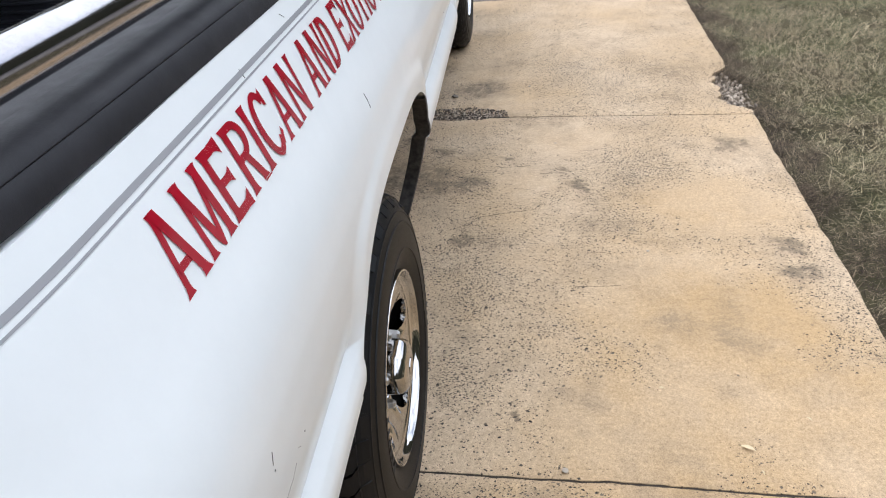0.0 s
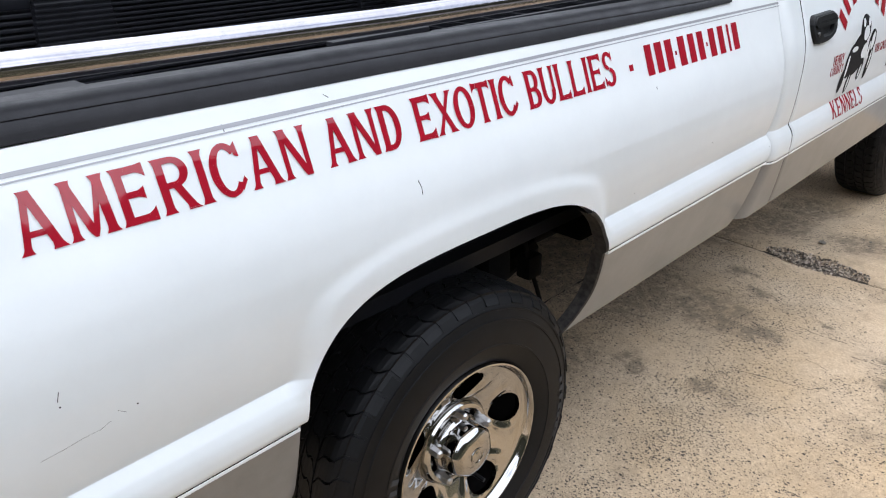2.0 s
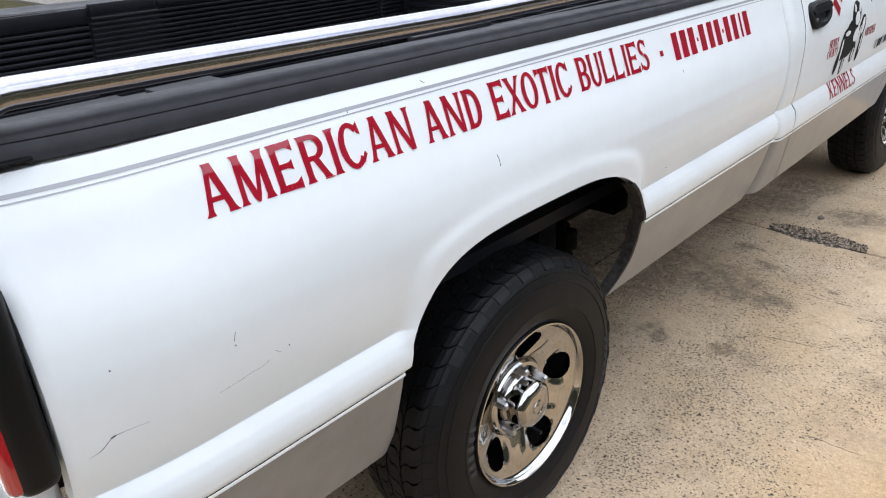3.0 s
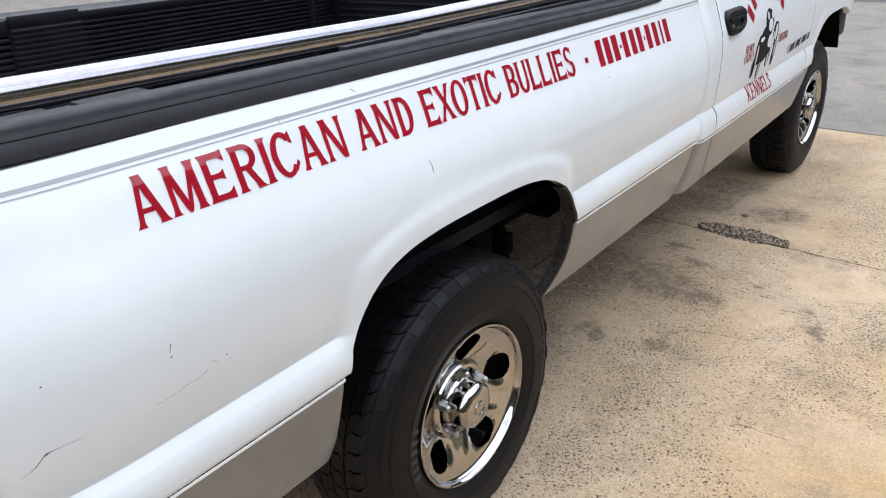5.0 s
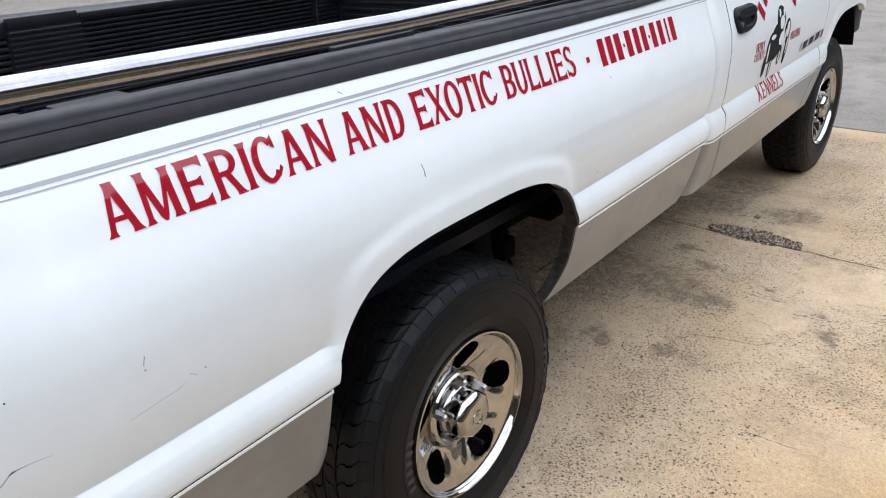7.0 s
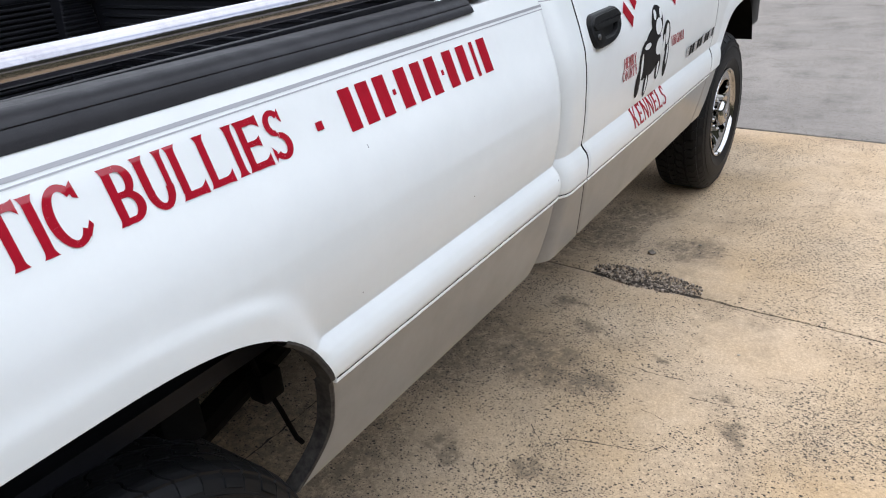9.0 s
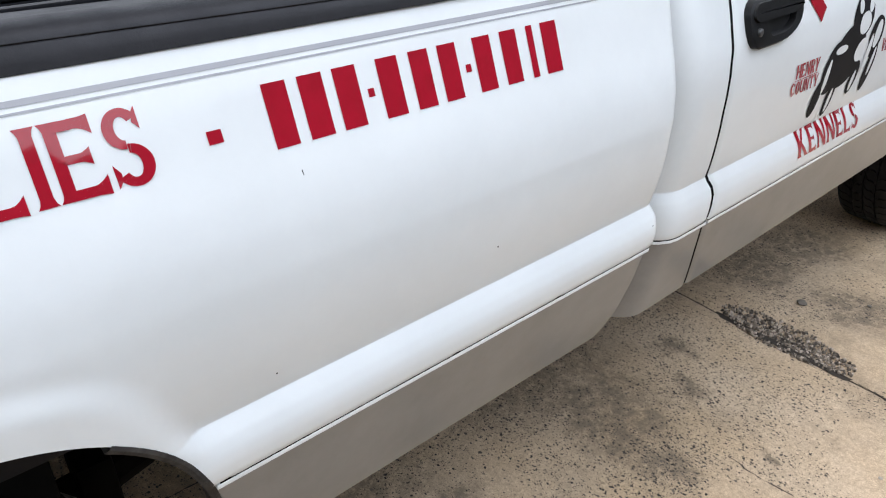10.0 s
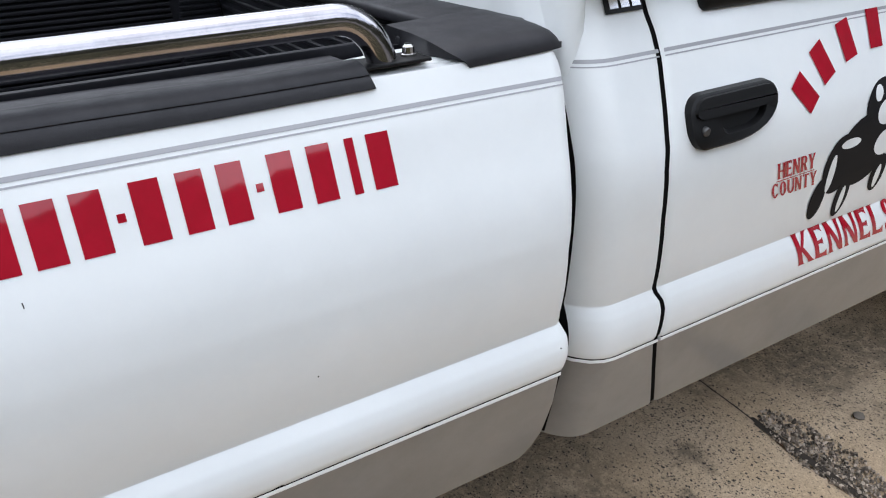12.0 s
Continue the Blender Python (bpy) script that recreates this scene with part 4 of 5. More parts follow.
def capital(ch, w, t=0.165):
    """The pieces of one letter in a box w wide and 1 high; t is the stem's width."""
    p, thin = [], 0.72 * t
    if ch == "A":
        stroke(p, 0.17 * w, 0, 0.44 * w, 1, thin, FLARED, 0.05)
        stroke(p, 0.83 * w, 0, 0.46 * w, 1, t, FLARED, 0.0)
        arm(p, 0.24 * w, 0.76 * w, 0.31, 0.10)
    elif ch == "M":
        stroke(p, 0.10 * w, 0, 0.15 * w, 1, thin, FLARED, 0.02)
        stroke(p, 0.50 * w, 0, 0.15 * w, 1, t * 0.9, -0.045, 0.05)
        stroke(p, 0.50 * w, 0, 0.85 * w, 1, thin * 0.9, -0.03, 0.02)
        stroke(p, 0.88 * w, 0, 0.83 * w, 1, t, FLARED, 0.05)
    elif ch in "NKHI":
        stroke(p, (0.5 if ch == "I" else 0.14) * w, 0, (0.5 if ch == "I" else 0.14) * w, 1, t if ch != "N" else thin)
        if ch == "N":
            stroke(p, 0.83 * w, 0, 0.15 * w, 1, t, -0.02, 0.03)
            stroke(p, 0.88 * w, 0, 0.88 * w, 1, thin, 0.0, FLARED)
        elif ch == "H":
            stroke(p, 0.86 * w, 0, 0.86 * w, 1, t)
            arm(p, 0.2 * w, 0.8 * w, 0.5, 0.11)
        elif ch == "K":
            stroke(p, 0.86 * w, 0, 0.30 * w, 0.56, t, FLARED, 0.0)
            stroke(p, 0.22 * w, 0.40, 0.82 * w, 1, thin, 0.0, FLARED)
    elif ch in "ELT":
        stroke(p, (0.5 if ch == "T" else 0.20) * w, 0, (0.5 if ch == "T" else 0.20) * w, 1, t)
        if ch == "T":
            arm(p, 0.5 * w, 0.99 * w, 0.935, 0.125, 0.03, 0.10)
            arm(p, 0.5 * w, 0.01 * w, 0.935, 0.125, 0.03, 0.10)
        else:
            arm(p, 0.2 * w, 0.97 * w, 0.065, 0.13, 0.11, 0.02)
        if ch == "E":
            arm(p, 0.2 * w, 0.94 * w, 0.935, 0.13, 0.02, 0.10)
            arm(p, 0.2 * w, 0.80 * w, 0.51, 0.11, 0.06, 0.06)
    elif ch in "RBDP":
        stroke(p, 0.19 * w, 0, 0.19 * w, 1, t)
        if ch == "D":
            arm(p, 0.15 * w, 0.45 * w, 0.94, 0.12)
            arm(p, 0.15 * w, 0.45 * w, 0.06, 0.12)
            bow(p, 0.42 * w, 0.5, 0.56 * w, 0.5, -90, 90, t * 1.05, 0.12)
        else:
            arm(p, 0.15 * w, 0.52 * w, 0.945, 0.11)
            arm(p, 0.15 * w, 0.52 * w, 0.495, 0.11)
            bow(p, 0.50 * w, 0.72, (0.44 if ch != "B" else 0.42) * w, 0.28, -90, 90, t, 0.11)
        if ch == "R":
            stroke(p, 0.86 * w, 0, 0.52 * w, 0.5, t * 1.05, FLARED, 0.0)
        elif ch == "B":
            arm(p, 0.15 * w, 0.52 * w, 0.055, 0.11)
            bow(p, 0.50 * w, 0.275, 0.48 * w, 0.275, -90, 90, t * 1.05, 0.11)
    elif ch in "CGO":
        a0, a1 = (0, 360) if ch == "O" else (42, 322)
        bow(p, 0.5 * w, 0.5, 0.5 * w, 0.515, a0, a1, t * 1.05, 0.115)
        if ch != "O":
            p.append(((0.80 * w, 0.74), (0.93 * w, 0.70), (0.90 * w, 1.0), (0.74 * w, 0.90)))
            p.append(((0.76 * w, 0.16), (0.80 * w, 0.06), (0.99 * w, 0.24), (0.92 * w, 0.33)))
        if ch == "G":
            stroke(p, 0.86 * w, 0.04, 0.86 * w, 0.48, t, 0.0, FLARED)
    elif ch == "S":
        bow(p, 0.48 * w, 0.745, 0.42 * w, 0.265, 30, 268, t * 0.95, 0.115)
        bow(p, 0.50 * w, 0.265, 0.46 * w, 0.28, -150, 92, t * 1.05, 0.12)
        p.append(((0.72 * w, 0.80), (0.86 * w, 0.70), (0.86 * w, 1.0), (0.76 * w, 0.92)))
        p.append(((0.04 * w, 0.32), (0.18 * w, 0.20), (0.18 * w, 0.10), (0.05 * w, 0.0)))
    elif ch == "U":
        stroke(p, 0.16 * w, 0.36, 0.16 * w, 1, t, 0.0)
        stroke(p, 0.88 * w, 0.36, 0.88 * w, 1, thin, 0.0)
        bow(p, 0.51 * w, 0.38, 0.51 * w - 0.16 * w + t / 2, 0.39, 180, 360, t, 0.12)
    elif ch == "X":
        stroke(p, 0.83 * w, 0, 0.17 * w, 1, t)
        stroke(p, 0.15 * w, 0, 0.85 * w, 1, thin)
    elif ch in "VY":
        foot = 0.0 if ch == "V" else 0.42
        stroke(p, 0.5 * w, foot, 0.15 * w, 1, t, 0.0)
        stroke(p, 0.5 * w, foot, 0.85 * w, 1, thin, 0.0)
        if ch == "Y":
            stroke(p, 0.5 * w, 0, 0.5 * w, 0.5, t, FLARED, 0.0)
    return p


def word(text, z0, z1, material, owner, label, slots=None, span=None, slant=0.0, stem=0.165, fall=0.0):
    """A word laid on the body side: letter by letter into slots, or spread evenly over a span."""
    bm = bmesh.new()
    high = z1 - z0
    if span:
        wide = [{"I": 0.30, "M": 1.2, "E": 0.82, "L": 0.82, "S": 0.85}.get(ch, 1.0) for ch in text]
        unit = (span[1] - span[0]) / (sum(wide) + 0.16 * (len(text) - 1))
        slots, pen = [], span[0]
        for u in wide:
            slots += [pen, pen + u * unit]
            pen += (u + 0.16) * unit
    for index, ch in enumerate(text):
        a, b = slots[2 * index], slots[2 * index + 1]
        for number, piece in enumerate(capital(ch, (b - a) / high, stem)):
            # several points up each edge, so that the letters bend with the metal
            ring = []
            for (u, v), (u1, v1) in zip(piece, (*piece[1:], piece[0])):
                n = max(1, int(abs(v1 - v) / 0.09))
                ring += [(u + (u1 - u) * i / n, v + (v1 - v) * i / n) for i in range(n)]
            verts = []
            for u, v in ring:
                y = a + u * high + slant * (v - 0.5)
                z = z0 + v * high - fall * (y + 0.3)
                verts.append(bm.verts.new((side_x(y, z) + 0.0008 + 0.00003 * (number % 29), y, z)))
            bm.faces.new(verts)
    for f in bm.faces:
        f.normal_update()
        if f.normal.x < 0:
            f.normal_flip()
    bmesh.ops.triangulate(bm, faces=bm.faces)
    return part("lettering", bm, material, owner, label, smooth=False)


for text, slots in (
    ("AMERICAN", (-0.764, -0.708, -0.704, -0.648, -0.642, -0.595, -0.589, -0.539, -0.533, -0.518, -0.513, -0.462, -0.460, -0.405, -0.402, -0.354)),
    ("AND", (-0.327, -0.273, -0.270, -0.222, -0.215, -0.171)),
    ("EXOTIC", (-0.140, -0.096, -0.095, -0.045, -0.045, 0.004, 0.006, 0.051, 0.055, 0.070, 0.073, 0.122)),
    ("BULLIES", (0.151, 0.193, 0.197, 0.238, 0.244, 0.286, 0.290, 0.332, 0.340, 0.355, 0.358, 0.405, 0.408, 0.451)),
):
    word(text, 1.1375, 1.2065, RED, bed_side, "red vinyl word on the bed side", slots=slots, fall=0.007)
part("lettering", slab_on_side(0.506, 0.522, 1.150, 1.163, 0.0008), RED, bed_side, "red vinyl dash")
for y0, y1, z0, z1 in ((0.572, 0.611, 0, 1), (0.615, 0.657, 0, 1), (0.66, 0.702, 0, 1), (0.705, 0.717, 0.42, 0.56), (0.72, 0.762, 0, 1), (0.769, 0.809, 0, 1), (0.814, 0.854, 0, 1), (0.858, 0.87, 0.42, 0.56), (0.873, 0.914, 0, 1), (0.922, 0.962, 0, 1), (0.975, 0.991, 0, 1), (1, 1.042, 0, 1)):
    part("number_bar", slab_on_side(y0 + 0.13 * (y1 - y0), y1 - 0.13 * (y1 - y0), 1.129 + 0.066 * z0, 1.129 + 0.066 * z1, 0.0008, 3), RED, bed_side)

# door sign
word("KENNELS", 0.7500, 0.818, RED, door, "red word low on the door", span=(1.903, 2.232), slant=-0.020, stem=0.19)
word("HENRY", 0.963, 0.996, RED, door, "small red word on the door", span=(1.790, 1.895), slant=-0.010, stem=0.20)
word("COUNTY", 0.925, 0.956, RED, door, "small red word on the door", span=(1.785, 1.913), slant=-0.010, stem=0.20)
word("VIRGINIA", 0.940, 0.976, RED, door, "small red word on the door", span=(2.252, 2.402), slant=-0.012, stem=0.20)
part("lettering", slab_on_side(1.792, 1.900, 0.958, 0.960, 0.0010), RED, door, "thin red rule on the door")


def flat_on_side(points, lift):
    bm = bmesh.new()
    bm.faces.new([bm.verts.new((side_x(y, z) + lift, y, z)) for y, z in points])
    return bm


for k in range(7):
    # an arc of seven bars over the emblem
    a = radians(151 - 20.3 * k)
    y, z, tilt = 2.072 + 0.252 * math.cos(a), 1.034 + 0.158 * math.sin(a), 0.70 * (a - math.pi / 2)
    spin = lambda p, q: (y + p * math.cos(tilt) - q * math.sin(tilt), z + p * math.sin(tilt) + q * math.cos(tilt))
    part("name_bar", flat_on_side([spin(*p) for p in ((-0.019, -0.034), (0.019, -0.034), (0.019, 0.034), (-0.019, 0.034))], 0.0022), RED, door)

# a plain emblem: a rounded upper block, a broad chest and four short feet
mark = None
def oval_on_side(cy, cz, ry, rz, lift):
    """A filled oval that follows the body side."""
    bm = bmesh.new()
    hub = bm.verts.new((side_x(cy, cz) + lift, cy, cz))
    last = None
    for r in (0.2, 0.4, 0.6, 0.8, 1.0):
        ring = []
        for k in range(32):
            y, z = cy + r * ry * math.cos(math.pi * k / 16), cz + r * rz * math.sin(math.pi * k / 16)
            ring.append(bm.verts.new((side_x(y, z) + lift, y, z)))
        for k in range(32):
            j = (k + 1) % 32
            bm.faces.new((hub, ring[k], ring[j]) if last is None else (last[k], ring[k], ring[j], last[j]))
        last = ring
    return bm


for cy, cz, ry, rz in ((2.049, 0.966, 0.085, 0.075), (2.088, 1.051, 0.056, 0.052), (1.981, 0.951, 0.050, 0.062), (1.937, 0.886, 0.022, 0.044), (2.02, 0.874, 0.022, 0.048), (2.127, 0.901, 0.024, 0.042), (2.21, 0.911, 0.024, 0.062), (2.187, 0.991, 0.040, 0.050)):
    blob = part("door_emblem" if mark is None else "emblem_piece", oval_on_side(cy, cz, ry, rz, 0.0010 if mark is None else 0.0013), BLACK_VINYL, door if mark is None else mark, "plain black emblem on the door" if mark is None else "", smooth=False)
    mark = mark or blob
for cy, cz, ry, rz in ((2.117, 0.971, 0.034, 0.028), (2.022, 0.866, 0.008, 0.030), (2.128, 0.893, 0.009, 0.026), (2.195, 0.996, 0.018, 0.034), (1.959, 0.936, 0.010, 0.040), (2.166, 0.951, 0.012, 0.050), (2.1, 1.036, 0.030, 0.026), (2.068, 1.076, 0.012, 0.016), (2.123, 1.072, 0.012, 0.016), (2.213, 0.926, 0.008, 0.036), (2, 0.991, 0.030, 0.010)):
    part("emblem_patch", oval_on_side(cy, cz, ry, rz, 0.0018), WHITE, mark)
for k in range(11):
    part("badge_stroke", slab_on_side(2.475 + 0.0342 * k, 2.502 + 0.0342 * k, 0.856 + 0.0015 * k, 0.894 + 0.0012 * k, 0.004, 2), BLACK_VINYL if k % 3 else BADGE, door)

# scratches
for pts, r in (
    (((-0.915, 0.902), (-0.935, 0.904), (-0.949, 0.904)), 0.00022), (((-0.949, 0.904), (-0.960, 0.904)), 0.00045), (((-0.960, 0.904), (-0.966, 0.902)), 0.0013), (((-0.966, 0.902), (-0.970, 0.898), (-0.977, 0.891), (-0.984, 0.887)), 0.0005), (((-0.984, 0.887), (-0.996, 0.884)), 0.00022),
    (((-0.812, 0.893), (-0.779, 0.896), (-0.759, 0.899), (-0.737, 0.900), (-0.723, 0.906)), 0.00022), (((-0.713, 0.917), (-0.703, 0.909)), 0.0003), (((-0.773, 0.979), (-0.777, 0.966)), 0.0005),
    (((-0.166, 1.080), (-0.162, 1.068), (-0.163, 1.056)), 0.0007), (((-0.475, 1.231), (-0.474, 1.221)), 0.0006), (((-0.300, 1.240), (-0.292, 1.234)), 0.0006),
    (((0.598, 1.103), (0.5985, 1.097)), 0.0006)):
    part("scratch", tube([(side_x(y, z), y, z) for y, z in pts], r, 6), SCRAPE, bed_side)
for y, z in ((-0.947, 1.001), (-0.687, 0.914), (-0.776, 0.958), (0.89, 0.905), (0.53, 0.86), (1.288, 0.800)):
    part("paint_chip", lathe([(0.0, 0.0005), (0.0012, 0.0004), (0.0015, -0.001)], 10), SCRAPE, bed_side, at=pose(side_x(y, z), y, z))

# ---- wheels ----


def tyre_mesh():
    prof = [(0.205, -0.03), (0.214, -0.010), (0.222, -0.004), (0.235, 0.003), (0.262, 0.010), (0.2625, 0.0118), (0.266, 0.0118), (0.2665, 0.0105), (0.30, 0.010), (0.318, 0.006), (0.319, 0.0078), (0.323, 0.0072), (0.324, 0.0045), (0.342, -0.0005), (0.343, 0.0010), (0.3455, 0.0006), (0.346, -0.0018), (0.360, -0.0095), (0.369, -0.018), (0.3745, -0.029), (0.3765, -0.042), (0.377, -0.06), (0.377, -0.11), (0.377, -0.17), (0.373, -0.2), (0.36, -0.215), (0.30, -0.235), (0.22, -0.215), (0.205, -0.19)]
    bm = lathe(prof, 120)
    return bm


def tread_mesh():
    """Blocks cut by zigzag grooves, and the lugs on the shoulder."""
    bm = bmesh.new()
    rows = ((-0.021, -0.074, 52, 0.0, 0.6), (-0.0785, -0.118, 52, 0.45, -0.8), (-0.1225, -0.161, 52, 0.1, 0.8), (-0.1655, -0.220, 52, 0.6, -0.6))
    for x0, x1, n, off, sway in rows:
        w = 2 * math.pi / n
        for k in range(n):
            a0 = 2 * math.pi * (k + off) / n
            top, low = [], []
            side = [(x0 + (x1 - x0) * t, sway * w * (math.sin(math.pi * (t - 0.5)) * 0.6 + 0.4 * math.sin(2 * math.pi * t))) for t in (0, 0.2, 0.4, 0.6, 0.8, 1)]
            outline = [(x, a0 + 0.05 * w + d) for x, d in side] + [(x, a0 + 0.92 * w + d) for x, d in reversed(side)]
            for x, a in outline:
                shoulder = max(0.0, (x + 0.045) / 0.03, (-0.192 - x) / 0.03)
                r = 0.3862 - 0.0125 * min(shoulder, 1.0) ** 1.6
                top.append(bm.verts.new((x, r * math.cos(a), r * math.sin(a))))
                low.append(bm.verts.new((x, (r - 0.012) * math.cos(a), (r - 0.012) * math.sin(a))))
            for i in range(5):
                bm.faces.new((top[i], top[i + 1], top[10 - i], top[11 - i]))
            for i in range(12):
                bm.faces.new((low[i], low[(i + 1) % 12], top[(i + 1) % 12], top[i]))
    # side lugs at the shoulder
    for k in range(52):
        a0, w = 2 * math.pi * k / 52 - 0.045, 2 * math.pi / 52
        # a stepped lug: every other one reaches further down the sidewall
        low = 0.350 if k % 2 else 0.356
        ring = []
        for r, x in ((0.3735, -0.0235), (0.367, -0.0150), (low, -0.0045)):
            ring.append([bm.verts.new((x + lift, r * math.cos(a), r * math.sin(a))) for a, lift in ((a0 + 0.03 * w, -0.003), (a0 + 0.06 * w, 0.0017), (a0 + 0.91 * w, 0.0017), (a0 + 0.94 * w, -0.003))])
        for p, q in zip(ring, ring[1:]):
            for i in range(3):
                bm.faces.new((p[i], p[i + 1], q[i + 1], q[i]))
        foot = [bm.verts.new((v.co.x - 0.006, v.co.y * 0.985, v.co.z * 0.985)) for v in ring[-1]]
        for i in range(3):
            bm.faces.new((ring[-1][i], ring[-1][i + 1], foot[i + 1], foot[i]))
    bmesh.ops.recalc_face_normals(bm, faces=bm.faces)
    return bm


def disc_mesh():
    """A pressed steel wheel: rolled lip, deep well, a domed face with five openings and a raised hub."""
    sides = 200
    prof = [(0.2165, -0.014), (0.2170, -0.003), (0.2150, 0.0025), (0.2110, 0.0030), (0.2075, -0.001), (0.2055, -0.008), (0.2035, -0.013), (0.200, -0.016), (0.195, -0.018), (0.187, -0.0205), (0.178, -0.0235), (0.168, -0.027), (0.158, -0.031), (0.148, -0.035), (0.138, -0.039), (0.128, -0.0435), (0.118, -0.048), (0.108, -0.053), (0.101, -0.058), (0.097, -0.063), (0.092, -0.067), (0.07, -0.068), (0.05, -0.068)]
    fine = []
    for (r0, x0), (r1, x1) in zip(prof, prof[1:]):
        n = max(1, int(round((r0 - r1) / 0.004))) if 0.1 < r1 < 0.2 else 1
        fine += [(r0 + (r1 - r0) * k / n, x0 + (x1 - x0) * k / n) for k in range(n)]
    prof = fine + [prof[-1]]

    def hole(v):
        y, z = v.y, v.z
        r, a = math.hypot(y, z), math.atan2(z, y)
        s = 2 * math.pi / 5
        da = (a + s / 2) % s - s / 2
        return math.hypot((r - 0.150) / 0.039, da * r / (0.041 + 0.40 * (r - 0.15)))

    bm = bmesh.new()
    rings = []
    for r, x in prof:
        ring = []
        for k in range(sides):
            a = 2 * math.pi * k / sides
            d = 0.0
            if 0.10 < r < 0.19:
                lobe = 0.5 + 0.5 * math.cos(5 * a)
                fade = math.sin(math.pi * (r - 0.10) / 0.09)
                h = hole(Vector((0, r * math.cos(a), r * math.sin(a))))
                d = (-0.009 * lobe + 0.0055 * math.exp(-((h - 1.45) / 0.28) ** 2)) * fade ** 2
            ring.append(bm.verts.new((x + d, r * math.cos(a), r * math.sin(a))))
        rings.append(ring)
    for a, b in zip(rings, rings[1:]):
        for k in range(sides):
            bm.faces.new((a[k], b[k], b[(k + 1) % sides], a[(k + 1) % sides]))
    # openings
    dead = [f for f in bm.faces if hole(f.calc_center_median()) < 1 and 0.1 < math.hypot(*f.calc_center_median()[1:]) < 0.2]
    bmesh.ops.delete(bm, geom=dead, context="FACES")
    for v in bm.verts:
        if v.is_boundary and hole(v.co) < 1.4 and 0.1 < math.hypot(v.co.y, v.co.z) < 0.19:
            for _ in range(8):
                h = hole(v.co)
                gy = (hole(v.co + Vector((0, 1e-4, 0))) - h) / 1e-4
                gz = (hole(v.co + Vector((0, 0, 1e-4))) - h) / 1e-4
                g2 = gy * gy + gz * gz + 1e-9
                v.co.y -= 0.7 * (h - 1) * gy / g2
                v.co.z -= 0.7 * (h - 1) * gz / g2
    rim = [e for e in bm.edges if e.is_boundary and 0.1 < math.hypot(*((e.verts[0].co + e.verts[1].co) / 2)[1:]) < 0.19]
    out = bmesh.ops.extrude_edge_only(bm, edges=rim)["geom"]
    for v in out:
        if isinstance(v, bmesh.types.BMVert):
            v.co.x -= 0.012
    bmesh.ops.recalc_face_normals(bm, faces=bm.faces)
    return bm


def hub_mesh():
    """A tall cap with eight flats and a shallow dome."""
    prof = [(0.072, -0.070), (0.072, -0.046), (0.069, -0.040), (0.0665, -0.036), (0.0655, -0.022), (0.0645, -0.008), (0.0620, 0.001), (0.0560, 0.008), (0.046, 0.0125), (0.034, 0.0150), (0.0, 0.0160)]
    bm = lathe(prof, 96)
    for v in bm.verts:
        r, a = math.hypot(v.co.y, v.co.z), math.atan2(v.co.z, v.co.y)
        if r > 0.05 and v.co.x > -0.038:
            s8 = math.pi / 4
            da = (a + s8 / 2) % s8 - s8 / 2
            k = 0.35 + 0.65 * math.cos(s8 / 2) / math.cos(da)
            v.co.y, v.co.z = v.co.y * k, v.co.z * k
    return bm


def emblem_mesh():
    """A plain raised boss on the cap."""
    bm = lathe([(0.0, 0.0185), (0.010, 0.0182), (0.0125, 0.0165), (0.0155, 0.0165), (0.0175, 0.0180), (0.0195, 0.0172), (0.0205, 0.0140)], 40)
    return bm


def wheel_at(x, y, z, turn, spin):
    """A wheel on its axle; turn is 180 on the truck's other side."""
    w = part("wheel", disc_mesh(), CHROME, truck, "chrome steel wheel with five openings", at=pose(x, y, z, 0, 0, turn) @ pose(0, 0, 0, spin, 0, 0))
    part("tyre", tyre_mesh(), RUBBER, w, "black all-terrain tyre")
    tagged(part("tread", tread_mesh(), RUBBER, w, smooth=False), "tread blocks", kind="stuff")
    part("barrel", lathe([(0.2, -0.03), (0.196, -0.06), (0.19, -0.19), (0.08, -0.19), (0.06, -0.10), (0.0, -0.10)], 48), DARK, w)
    part("hub_cap", hub_mesh(), CHROME, w, "chrome hub cap")
    part("cap_boss", emblem_mesh(), CHROME, w)
    part("cap_ring", lathe([(0.101, -0.066), (0.101, -0.050), (0.097, -0.045), (0.088, -0.044), (0.084, -0.050), (0.084, -0.066)], 60), CHROME, w)
    for k in range(5):
        a = 2 * math.pi * (k + 0.11) / 5
        part("lug_nut", lathe([(0.0, 0.042), (0.006, 0.0415), (0.0105, 0.037), (0.0122, 0.014), (0.0150, 0.009), (0.0150, 0.0)], 6), STEEL, w, at=pose(-0.060, 0.0835 * math.cos(a), 0.0835 * math.sin(a)))
    part("valve_stem", tube([(-0.075, 0.046, -0.150), (-0.050, 0.047, -0.153), (-0.028, 0.048, -0.155)], 0.0055, 8), RUBBER, w)
    for a0, n, r, x, h in ((8, 7, 0.316, 0.0088, 0.010), (163, 6, 0.246, 0.0078, 0.011)):
        for k in range(n):
            a = radians(a0 - spin) + (-0.085 if a0 < 90 else 0.105) * k
            bm = bmesh.new()
            bm.faces.new([bm.verts.new((x + (0.0012 if dr < 0 else 0.0), (r + dr) * math.cos(a + da), (r + dr) * math.sin(a + da))) for dr, da in ((-h, -0.026), (-h, 0.026), (h, 0.026), (h, -0.026))])
            part("sidewall_bar", bm, RAISED, w)
    return w


